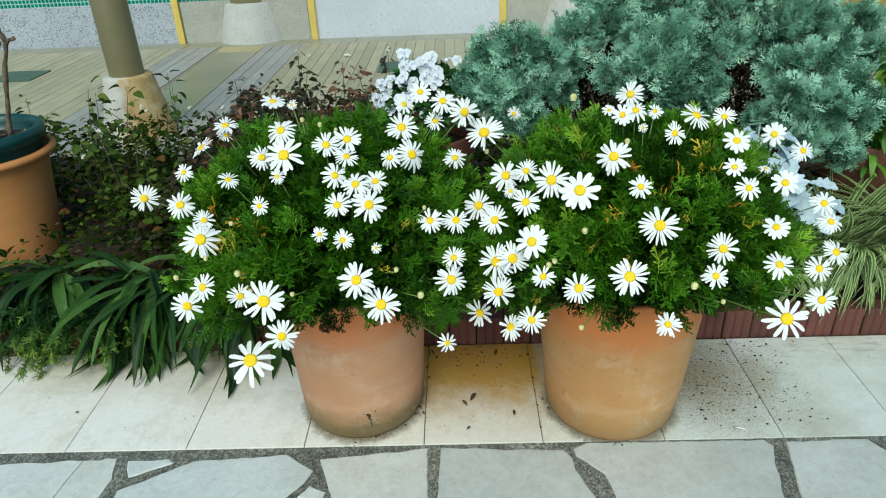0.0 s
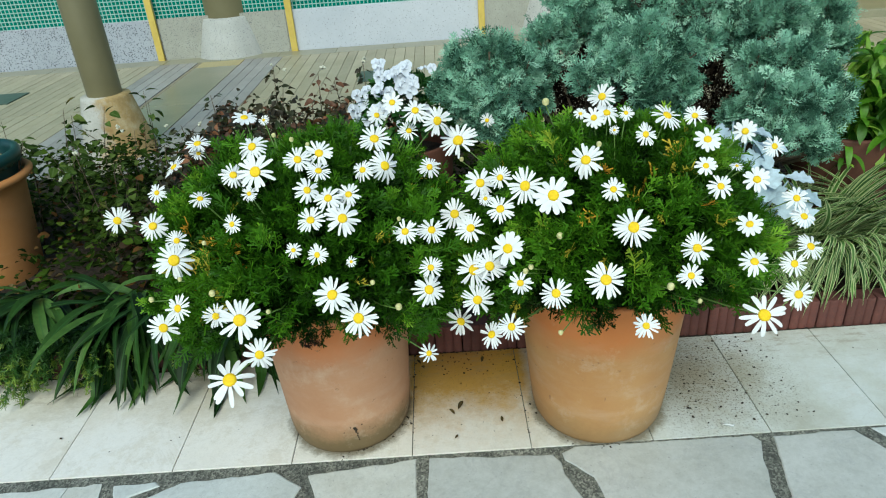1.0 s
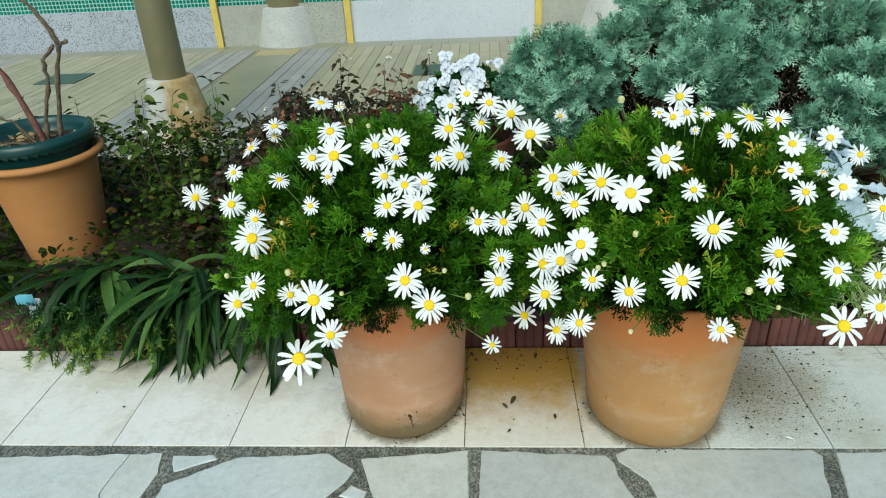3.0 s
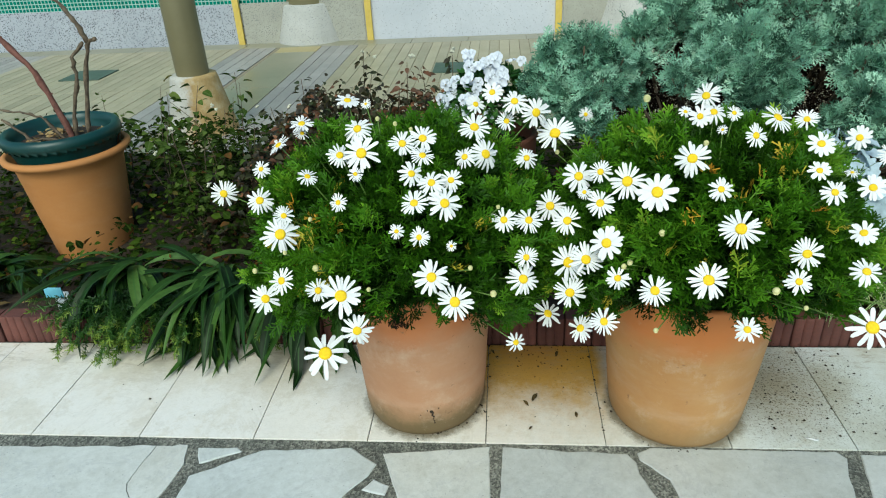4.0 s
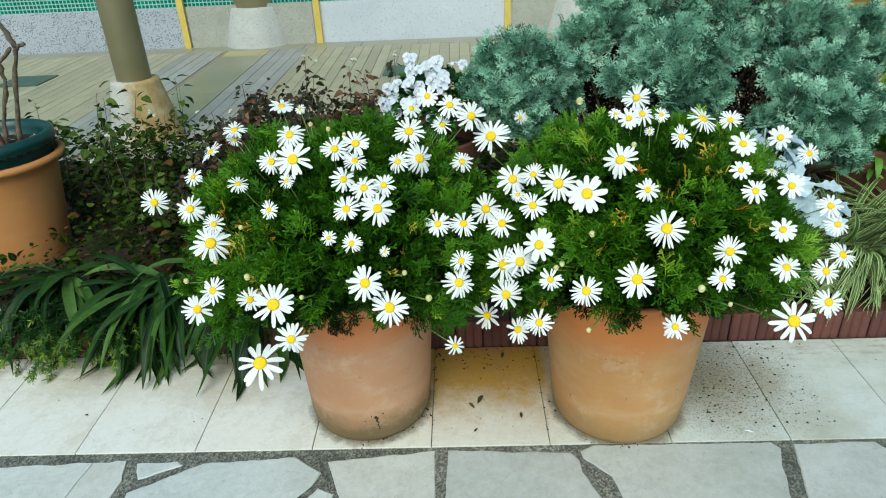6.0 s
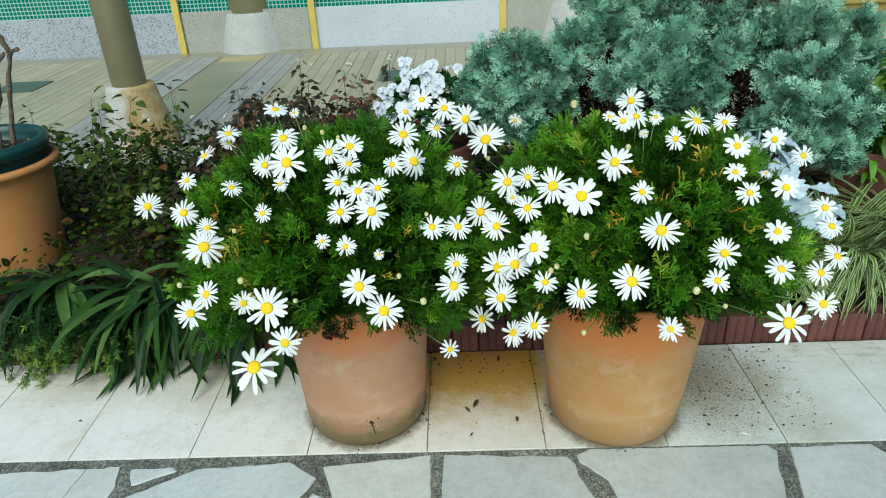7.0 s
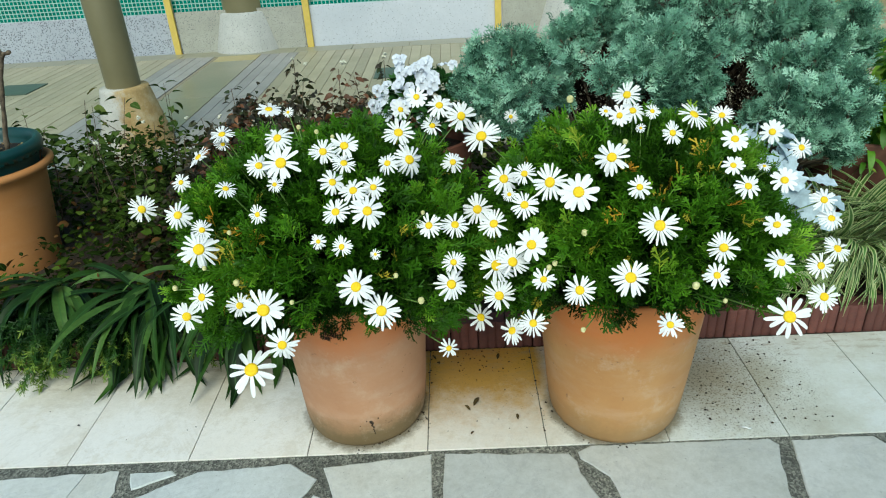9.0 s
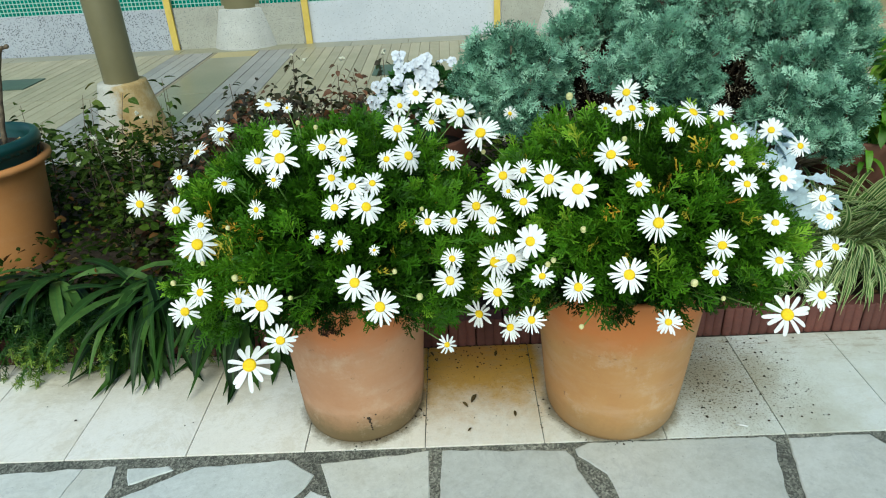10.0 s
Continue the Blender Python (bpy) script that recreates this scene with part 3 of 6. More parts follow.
def feather_leaf(pairs, sub, slim=0.045, reach=0.36, cup=0.12):
    """A finely cut leaf, 1 long along y: a rib with paired narrow lobes, each with smaller lobes of its own."""
    v, f, uv = [], [], []

    def lobe(a, b, w, up):
        a, b = np.array(a), np.array(b)
        d = b - a
        n = np.array([-d[1], d[0], 0.0])
        n = n / (np.linalg.norm(n) + 1e-9) * w
        k = len(v)
        v.extend([a - n * 0.45, b - n - [0, 0, up], b + n - [0, 0, up], a + n * 0.45])
        f.append((k, k + 1, k + 2, k + 3))
        uv.extend([(0.3, 0), (0, 1), (1, 1), (0.7, 0)])

    lobe((0, 0, 0), (0, 0.92, -0.10), slim * 0.7, -0.02)
    for i in range(pairs):
        t = 0.28 + 0.62 * i / max(1, pairs - 1)
        n = reach * (1 - 0.55 * abs(t - 0.55) / 0.45)
        for s in (-1, 1):
            a = np.array([0, t, -0.10 * t * t])
            d = np.array([s * 0.80, 0.62, cup]) * n
            lobe(a, a + d, slim, 0.01)
            for j in range(sub):
                q = a + d * (0.45 + 0.3 * j)
                lobe(q, q + np.array([s * 0.25, 0.9, cup]) * n * 0.5, slim * 0.85, 0.0)
                lobe(q, q + np.array([s * 0.95, -0.1, cup]) * n * 0.4, slim * 0.8, 0.0)
    return np.array(v, float), np.array(f), np.array(uv, float)


def fan_leaf(rng):
    """A soft grey leaf, 1 long along y: a short stalk and five arms, each ending in blunt fingers."""
    v, f, uv = [], [], []

    def finger(a, d, w, tip=1.0):
        n = np.array([-d[1], d[0], rng.uniform(-0.3, 0.3) * w])
        n = n / (np.linalg.norm(n) + 1e-9) * w
        k = len(v)
        v.extend([a - n * 0.55, a + d - n * tip, a + d + n * tip, a + n * 0.55])
        f.append((k, k + 1, k + 2, k + 3))
        uv.extend([(0.3, 0), (0, 1), (1, 1), (0.7, 0)])

    finger(np.zeros(3), np.array([0, 0.55, 0.0]), 0.018)
    for t, turn, long in ((0.30, -1.15, 0.34), (0.34, 1.1, 0.34), (0.48, -0.62, 0.42), (0.50, 0.66, 0.42), (0.54, 0.0, 0.46)):
        turn += rng.uniform(-0.15, 0.15)
        long *= rng.uniform(0.85, 1.15)
        a = np.array([0, t, 0.0])
        d = np.array([math.sin(turn), math.cos(turn), rng.uniform(0.0, 0.35)]) * long
        finger(a, d, 0.032, 0.8)
        for q, off, n in ((0.40, -0.75, 0.50), (0.48, 0.75, 0.48), (0.75, -0.55, 0.42), (0.80, 0.55, 0.40)):
            g = turn + off + rng.uniform(-0.15, 0.15)
            finger(a + d * q, np.array([math.sin(g), math.cos(g), rng.uniform(0.05, 0.5)]) * long * n, 0.036, 0.75)
    return np.array(v, float), np.array(f), np.array(uv, float)


def wild_frond(rng, pairs=3, slim=1.0, reach=1.0, flare=0.0):
    """An uneven cut leaf, 1 long along y: lobes at odd places and angles, some forked, the whole bent and cupped."""
    v, f, uv = [], [], []

    def lobe(a, d, w):
        n = np.array([-d[1], d[0], 0.0])
        w = w * slim
        n = n / (np.linalg.norm(n) + 1e-9) * w
        n[2] = rng.uniform(-0.6, 0.6) * w
        k = len(v)
        v.extend([a - 0.45 * n, a + d - 0.85 * n, a + d * 1.04 + 0.6 * n, a + 0.45 * n])
        f.append((k, k + 1, k + 2, k + 3))
        uv.extend([(0.3, 0), (0, 1), (1, 1), (0.7, 0)])

    bend = rng.uniform(-0.35, 0.15)
    rib = lambda t: np.array([0.08 * math.sin(3 * t), t, bend * t * t])
    lobe(rib(0.0), rib(0.55), 0.04)
    lobe(rib(0.5), rib(1.0) - rib(0.5), 0.055)
    for i in range(2 * pairs):
        t, s = 0.25 + 0.6 * (i + rng.random()) / (2 * pairs), -1 if i % 2 else 1
        n, turn = reach * rng.uniform(0.28, 0.50), rng.uniform(0.5, 1.1) + flare
        d = np.array([s * math.sin(turn), math.cos(turn), rng.uniform(-0.1, 0.45)]) * n
        lobe(rib(t), d, 0.05)
        if rng.random() < 0.8:
            turn += rng.choice((-0.9, 0.9))
            lobe(rib(t) + 0.45 * d, np.array([s * math.sin(turn), math.cos(turn), rng.uniform(0, 0.5)]) * n * 0.55, 0.045)
    return np.array(v, float), np.array(f), np.array(uv, float)


def oval_leaf(n=4, width=0.32, droop=0.25, fold=0.10, peak=0.42, scallop=0.0):
    """A pointed oval leaf, 1 long along y, folded along its rib."""
    v, f, uv = [], [], []
    for i in range(n + 1):
        t = i / n
        w = width * (math.sin(math.pi * min(1, t ** (math.log(0.5) / math.log(peak)))) ** 0.8 if 0 < t < 1 else 0.03)
        w *= 1 - scallop * (1 + math.cos(t * 25)) / 2 * 2
        z = -droop * t * t
        v += [(-w, t, z + fold * w / width), (0, t, z), (w, t, z + fold * w / width)]
        uv += [(0, t), (0.5, t), (1, t)]
    for i in range(n):
        for j in (0, 1):
            k = 3 * i + j
            f.append((k, k + 1, k + 4, k + 3))
    return np.array(v, float), np.array(f), np.array(uv, float)


def blades(starts, ways, lengths, widths, sag, rng, n=9, profile="strap", fold=0.15, twist=0.3):
    """Long blades that rise along their way and bend over under their weight: arrays of one mesh."""
    vs, fs, ts, us, k = [], [], [], [], 0
    for p, w, length, width, g in zip(starts, ways, lengths, widths, sag):
        p, w = np.array(p, float), np.array(w, float) / np.linalg.norm(w)
        tint, tw = rng.random(), rng.uniform(-twist, twist)
        for i in range(n + 1):
            t = i / n
            if profile == "strap":
                wd = width * (0.35 + 0.65 * min(1, t / 0.25)) * (1 - max(0, (t - 0.55) / 0.45) ** 1.6)
            else:
                wd = width * math.sin(math.pi * min(0.999, 0.08 + 0.92 * t ** 1.15)) ** 0.85
            wd = max(wd, width * 0.03)
            side = np.cross(w, (0, 0, 1.0))
            side = side / (np.linalg.norm(side) + 1e-6)
            nrm = np.cross(side, w)
            side = side * math.cos(tw * t) + nrm * math.sin(tw * t)
            vs += [p - side * wd + nrm * wd * fold, p, p + side * wd + nrm * wd * fold]
            us += [(0, t), (0.5, t), (1, t)]
            ts += [tint] * 3
            p = p + w * length / n
            w = w + np.array([0, 0, -g / n])
            w = w / np.linalg.norm(w)
            if p[2] < 0.008:
                p[2] = 0.008
                w[2] = max(w[2], 0.0)
                w = w / np.linalg.norm(w)
        for i in range(n):
            for j in (0, 1):
                q = k + 3 * i + j
                fs.append((q, q + 1, q + 4, q + 3))
        k += 3 * (n + 1)
    return np.array(vs), np.array(fs), np.array(ts), np.array(us, float)


# ---- ground, wall and columns ----
bm = bmesh.new()
bmesh.ops.create_grid(bm, x_segments=8, y_segments=8, size=400)
for v in bm.verts:
    v.co.z = -0.06
lone("ground", bm, EARTH, "flat grey ground reaching to the horizon", "ground", kind="structure")

bm = bmesh.new()
box(bm, (-6, -4.0, -0.055), (6, 0.337, -0.003))
lone("mortar_bed", bm, MORTAR, "grey cement bed between the paving stones", "mortar", kind="structure", smooth=False)

bm = bmesh.new()
box(bm, (-6, 0.3375, -0.055), (6, 0.42, -0.004))
lone("soil_strip", bm, SOIL, "dark soil strip under the brick edging", "soil", kind="structure", smooth=False)

# planting bed: uneven soil between the edging and the plaza
bm = bmesh.new()
bmesh.ops.create_grid(bm, x_segments=90, y_segments=26, size=1.0)
for v in bm.verts:
    x, y = v.co.x * 4.5, 1.085 + v.co.y * 0.675
    v.co = Vector((x, y, 0.035 + 0.03 * noise.noise((x * 3, y * 3, 0)) + 0.012 * noise.noise((x * 14, y * 14, 2))))
lone("planting_bed_soil", bm, SOIL, "dark moist soil of the planting bed", "soil", kind="structure")

bm = bmesh.new()
box(bm, (-7, 1.76, -0.055), (7, 4.6, -0.006))
lone("plaza_bed", bm, JOINT, "dark joint bed under the plaza bricks", "paving bed", kind="structure", smooth=False)

WALL_Y = 4.42
bm = bmesh.new()
box(bm, (-7, WALL_Y, -0.05), (-2.03, WALL_Y + 0.25, 0.305), 0.004)
lone("wall_plinth_1", bm, TERRAZZO, "white terrazzo wall base with dark stone chips", "wall", kind="structure", smooth=False)
bm = bmesh.new()
box(bm, (-2.028, WALL_Y, -0.05), (1.9, WALL_Y + 0.25, 0.305), 0.004)
lone("wall_plinth_2", bm, TERRAZZO_PALE, "pale worn terrazzo wall base", "wall", kind="structure", smooth=False)
bm = bmesh.new()
box(bm, (-7, WALL_Y + 0.02, 0.305), (1.9, WALL_Y + 0.25, 2.6))
lone("wall_north", bm, MOSAIC, "wall of small green glass mosaic tiles with white joints", "wall", kind="structure", smooth=False)
bm = bmesh.new()
box(bm, (1.9, WALL_Y + 0.3, -0.05), (9, WALL_Y + 0.5, 2.6))
for i in range(7):
    box(bm, (2.0 + i * 0.95, WALL_Y + 0.27, 0.12), (2.85 + i * 0.95, WALL_Y + 0.31, 2.4), 0.006)
lone("wall_panels", bm, OCHRE, "olive-ochre panelled wall beside the terrace", "wall", kind="structure", smooth=False)
bm = bmesh.new()
box(bm, (1.9, 4.05, -0.05), (9, WALL_Y + 0.29, 0.06), 0.01)
lone("step", bm, SLAB, "low olive-brown step along the panelled wall", "step", kind="structure", smooth=False)

for x in (-2.06, -1.005, 0.472):
    bm = bmesh.new()
    box(bm, (x - 0.025, WALL_Y - 0.03, -0.012), (x + 0.025, WALL_Y - 0.002, 2.6), 0.004)
    lone("yellow_batten", bm, YELLOW, "upright yellow-painted metal strip against the terrazzo wall", "batten", "battens along the wall", smooth=False)

bm = bmesh.new()
box(bm, (-2.024, WALL_Y - 0.012, -0.01), (-1.04, WALL_Y - 0.002, 0.312))
lone("wall_patch_1", bm, CONCRETE, "rough grey concrete patch behind the column foot", "wall", kind="structure", smooth=False)
bm = bmesh.new()
box(bm, (0.508, WALL_Y - 0.012, -0.01), (1.6, WALL_Y - 0.002, 0.40))
lone("wall_patch_2", bm, CONCRETE, "rough grey concrete patch beside the yellow strip", "wall", kind="structure", smooth=False)


def column(x, y, r, h, foot, foot_mat, label):
    """A painted round post in a flared concrete footing."""
    top, low = foot
    t = thing("column", (x, y, -0.012), label, "column", "columns of the arcade")
    bm = bmesh.new()
    lathe(bm, (x, y, -0.012), [(low, 0), (low * 0.985, 0.02), (top * 1.03, h - 0.012), (top, h), (r * 0.99, h + 0.004)], 40, 0.004)
    part("footing", bm, foot_mat, t, "flared concrete footing")
    bm = bmesh.new()
    lathe(bm, (x, y, -0.012), [(r, h - 0.01), (r, 3.0), (0, 3.0)], 40)
    part("post", bm, OLIVE, t, "round olive-brown painted post")
    return t


column(-1.478, 2.17, 0.079, 0.298, (0.110, 0.172), RUST, "olive-brown round column in a stained concrete footing")
column(-1.508, WALL_Y + 0.12, 0.18, 0.298, (0.208, 0.283), PALE, "brown round column in a whitewashed flared footing")
column(1.05, WALL_Y + 0.10, 0.16, 0.42, (0.19, 0.30), PALE, "brown round column in a whitewashed flared footing")

for x, y, sx, sy in ((-2.84, 3.46, 0.145, 0.14), (-0.27, 3.36, 0.135, 0.135)):
    bm = bmesh.new()
    box(bm, (x - sx, y - sy, 0.0), (x + sx, y + sy, 0.008), 0.002)
    lone("drain_cover", bm, DARK_GREEN, "flat dark green metal cover set in the plaza", "cover", "covers in the plaza", smooth=False)


# ---- pots ----
def flower_pot(x, y, r, h, clay, label, wobble=0.006, name="flower_pot", lip=0.0, tall=0.0, taper=0.0):
    t = thing(name, (x, y, tall), label, "flower pot")
    w = 0.013
    outer = [(0, 0.0), (r * 0.88, 0.0), (r * 0.93, 0.004), (r * 0.962, 0.014), (r * 0.985, 0.034), (r * 1.012, 0.085), (r * 1.055, 0.16), (r * 1.11, h * 0.85)]
    if lip:
        outer += [(r * 1.15, h - 0.026), (r * 1.15 + lip * 0.75, h - 0.021), (r * 1.15 + lip, h - 0.014), (r * 1.15 + lip, h - 0.006), (r * 1.15 + lip * 0.65, h)]
    else:
        outer += [(r * 1.135, h - 0.006), (r * 1.13, h)]
    outer = [(a * (1 - taper * (1 - b / h)), b) for a, b in outer]
    top = outer[-1][0]
    inner = [(top - w * 0.7, h + 0.001), (top - w, h - 0.006), (r * (1.03 - 0.5 * taper), h - 0.09), (0, h - 0.09)]
    bm = bmesh.new()
    lathe(bm, (0, 0, 0), outer + inner, 64, wobble)
    body = part("pot_body", bm, clay, t)
    body.matrix_parent_inverse = Matrix.Identity(4)
    bm = bmesh.new()
    lathe(bm, (x, y, tall), [(r * (1.075 - 0.6 * taper), h - 0.075), (r * (1.075 - 0.6 * taper), h - 0.042), (r * 0.6, h - 0.030), (0, h - 0.034)], 32, 0.01)
    part("potting_soil", bm, SOIL, t, "dark potting soil")
    return t


POT_L, POT_R = (-0.134, 0.140), (0.413, 0.123)
flower_pot(*POT_L, 0.135, 0.348, CLAY, "pale terracotta flower pot with a mossy foot")
bm = bmesh.new()
for a, z, r in ((-78.5, 0.074, 0.0034), (-77.4, 0.070, 0.0030), (-77.8, 0.064, 0.0024), (-76.6, 0.059, 0.0019), (-76.9, 0.053, 0.0017), (-76.4, 0.047, 0.0018), (-76.0, 0.041, 0.0015), (-82, 0.078, 0.0014), (-72, 0.081, 0.0016), (-88, 0.066, 0.0011)):
    c, s = math.cos(radians(a)), math.sin(radians(a))
    k = 0.135 * (0.985 + 0.027 * (z - 0.034) / 0.051) + 0.0008
    ring = [bm.verts.new((POT_L[0] + k * c - s * r * math.cos(b) * (1 + 0.3 * math.sin(3 * b)), POT_L[1] + k * s + c * r * math.cos(b), z + r * 1.3 * math.sin(b))) for b in (2 * math.pi * q / 10 for q in range(10))]
    bm.faces.new(ring)
lone("soil_spatter", bm, SOIL, "dark soil spatter stuck to a clay pot", "soil", kind="stuff", smooth=False)
flower_pot(*POT_R, 0.1515, 0.355, CLAY_WARM, "warm terracotta flower pot with chalky bloom", taper=0.065)


# ---- marguerite bushes ----
EYE_SIDE = Vector((0.08, -1.06, 1.0))


def daisy_meshes(seed, count, curl):
    """White rays round a yellow disc, radius 1, facing +z."""
    rng = random.Random(seed)
    bm = bmesh.new()
    for i in range(count):
        if rng.random() < 0.05 and count > 15:
            continue
        a = 2 * math.pi * (i + rng.uniform(-0.36, 0.36)) / count
        reach = rng.uniform(0.84, 1.04)
        wide = rng.uniform(0.8, 1.15) * 2.0 / count * (0.82 if count > 15 else 0.92 if count == 13 else 0.62)
        lift, bend = rng.uniform(-0.06, 0.10), curl + rng.uniform(-0.12, 0.12)
        swing = rng.uniform(-0.10, 0.10)
        out = Vector((math.cos(a), math.sin(a), 0))
        side = Vector((-math.sin(a), math.cos(a), 0))
        rows = []
        for t, w in ((0.0, 0.55), (0.35, 0.92), (0.7, 1.0), (0.92, 0.78), (1.0, 0.36)):
            p = out * (0.2 + (reach - 0.2) * t) + side * swing * t * t + Vector((0, 0, lift * t - bend * t * t + 0.02 * (i % 2)))
            rows.append([bm.verts.new(p - side * wide * w + Vector((0, 0, 0.02))), bm.verts.new(p + Vector((0, 0, -0.012))), bm.verts.new(p + side * wide * w + Vector((0, 0, 0.02)))])
        for r, s in zip(rows, rows[1:]):
            for j in (0, 1):
                bm.faces.new((r[j], r[j + 1], s[j + 1], s[j]))
    petals = mesh_of("flower_head", bm, PETAL)
    bm = bmesh.new()
    lathe(bm, (0, 0, -0.05), [(0.24, 0.0), (0.275, 0.06), (0.255, 0.12), (0.19, 0.16), (0.10, 0.165), (0, 0.15)], 14, 0.02)
    disc = mesh_of("disc", bm, EYE_YELLOW)
    return petals, disc


DAISIES = [daisy_meshes(3 + i, n, c) for i, (n, c) in enumerate(((19, 0.10), (22, 0.05), (17, 0.22), (24, 0.14), (13, 0.12), (20, 0.30), (21, 0.02), (12, 0.20), (14, 0.06)))]


def spray(centre, radii, count, fronds, size, rng, floor_z, low=0.72, ragged=0.06, upward=0.55, keep=None, wide=(0.25, 1.25)):
    """Leaf shoots over an egg-shaped crown: each a whorl of fronds round its own way."""
    u = rng.normal(size=(count * 3, 3))
    u /= np.linalg.norm(u, axis=1, keepdims=True)
    lump = np.array([noise.noise(Vector(a) * 2.2 + Vector(centre) * 9) for a in u])
    rad = (1 - (1 - low) * rng.random(len(u)) ** 1.8) * (1 + ragged * 2.2 * lump + ragged * rng.normal(size=len(u)) * 0.6)
    p = np.array(centre) + u * np.array(radii) * rad[:, None]
    ok = p[:, 2] > floor_z
    if keep is not None:
        ok &= keep(p)
    p, u = p[ok][:count], u[ok][:count]
    axis = u * (1, 1, 0.8) + np.array([0, 0, upward]) + rng.normal(size=u.shape) * 0.28
    axis /= np.linalg.norm(axis, axis=1, keepdims=True)
    shoot = rng.random(len(p))
    k = len(p) * fronds
    at = np.repeat(p, fronds, 0)
    ax = np.repeat(axis, fronds, 0)
    spread = rng.normal(size=(k, 3))
    spread -= (spread * ax).sum(1, keepdims=True) * ax
    spread /= np.linalg.norm(spread, axis=1, keepdims=True)
    open_by = rng.uniform(*wide, (k, 1))
    way = ax + spread * open_by
    at = at - ax * rng.uniform(0.0, 0.028, (k, 1))
    # keep the upper face of each frond turned outward
    tint = np.clip(np.repeat(shoot, fronds) * 0.75 + rng.normal(size=k) * 0.12 + 0.02, 0, 0.9)
    return at, way, rng.uniform(-0.5, 0.5, k), size * rng.uniform(0.7, 1.2, k), tint, p, axis


def daisy_bush(centre, radii, base, heads, beside, buds, seed, label, gold, skirt=0.342):
    rng, dice = np.random.default_rng(seed), random.Random(seed)
    t = thing("marguerite_bush", base, label, "plant", "marguerites in pots")
    at, way, _, size, tint, _, axis = spray(centre, radii, 1750, 9, 0.037, rng, 0.0, 0.55, 0.085, 0.45, lambda p: (np.linalg.norm((p - np.array(centre)) / np.array(radii), axis=1) < 1.09) & (p[:, 2] > skirt - 0.66 * p[:, 1] + 0.042 * np.sin(p[:, 0] * 53 + 1) * np.sin(p[:, 1] * 37 + 1)), (0.3, 1.3))
    face = np.repeat(axis, 9, 0) + np.array([0, -0.5, 0.2]) + rng.normal(size=at.shape) * 0.5
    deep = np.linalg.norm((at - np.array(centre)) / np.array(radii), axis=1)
    # crown's inner shade is put into the tint; outer new growth is paler
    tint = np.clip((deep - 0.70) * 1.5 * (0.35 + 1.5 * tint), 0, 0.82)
    # no leaf stands over an open flower
    clear = np.ones(len(at), bool)
    tips = at + way / np.linalg.norm(way, axis=1, keepdims=True) * size[:, None]
    for x, y, z, wide in heads + beside:
        sun_way = np.array(EYE_SIDE) - np.array([x, y, z])
        sun_way = sun_way / np.linalg.norm(sun_way)
        for ends, room in ((at, 0.014), (0.5 * (at + tips), 0.010), (tips, 0.004)):
            d = ends - np.array([x, y, z])
            along = d @ sun_way
            off = np.linalg.norm(d - along[:, None] * sun_way, axis=1)
            clear &= ~((along > -0.006) & (along < 0.18) & (off < 0.48 * wide + room))
    tint = np.clip(tint + 0.22 * (rng.random(len(at)) < 0.12) * (deep > 0.9), 0, 0.88)
    at, way, size, tint, face = at[clear], way[clear], size[clear], tint[clear], face[clear]
    # a few yellowing shoots
    d = np.linalg.norm(at - np.array(gold), axis=1) + 0.03 * rng.normal(size=len(at))
    tint = np.where((d < 0.08) & (rng.random(len(at)) < 0.13), 0.93 + 0.07 * rng.random(len(at)), tint)
    tint = np.where(rng.random(len(at)) < 0.006, 0.95, tint)
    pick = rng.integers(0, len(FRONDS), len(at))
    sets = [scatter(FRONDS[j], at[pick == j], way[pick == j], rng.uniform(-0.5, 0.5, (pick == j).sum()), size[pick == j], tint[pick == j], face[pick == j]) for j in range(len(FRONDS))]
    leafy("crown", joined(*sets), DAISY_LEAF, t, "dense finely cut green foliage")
    # woody stems from the soil into the crown
    for i in range(9):
        a = 2 * math.pi * i / 9 + dice.uniform(-0.3, 0.3)
        top = Vector(centre) + Vector((math.cos(a) * radii[0] * 0.55, math.sin(a) * radii[1] * 0.55, dice.uniform(0.0, 0.09)))
        foot = Vector(base) + Vector((math.cos(a) * 0.05, math.sin(a) * 0.05, -0.045))
        bm = bmesh.new()
        tube(bm, [foot, foot.lerp(top, 0.5) + Vector((0, 0, 0.03)), top], (0.006, 0.0045, 0.003), 6)
        part("stem", bm, TWIG, t)
    for n, (x, y, z, wide) in enumerate(heads):
        p = Vector((x, y, z))
        out = (p - Vector(centre))
        out = Vector((out.x / radii[0], out.y / radii[1], out.z / radii[2])).normalized()
        face = (EYE_SIDE - p).normalized() * 0.78 + out * 0.28 + Vector((0, 0, 0.18)) + Vector([dice.gauss(0, 0.22 if wide < 0.055 else 0.10) for _ in range(3)])
        if wide > 0.07 and z < 0.45:
            face = face + Vector((-0.05, 0.08, 0.18))
        if wide < 0.026:
            face = face + Vector((0, 0, 0.5)) + Vector([dice.gauss(0, 0.2) for _ in range(3)])
        petals, disc = DAISIES[dice.randrange(len(DAISIES) - 2)] if z > 0.36 and not (z < 0.46 and wide > 0.06) else DAISIES[7 + n % 2]
        turn = face.to_track_quat("Z", "Y").to_matrix().to_4x4()
        m = Matrix.Translation(p) @ turn @ pose(0, 0, 0, 0, 0, dice.uniform(0, 360)) @ Matrix.Scale(wide * 0.53, 4)
        head = new("flower_head", petals)
        head.matrix_basis = m
        hang(head, t)
        eye = new("disc", disc)
        eye.parent = head
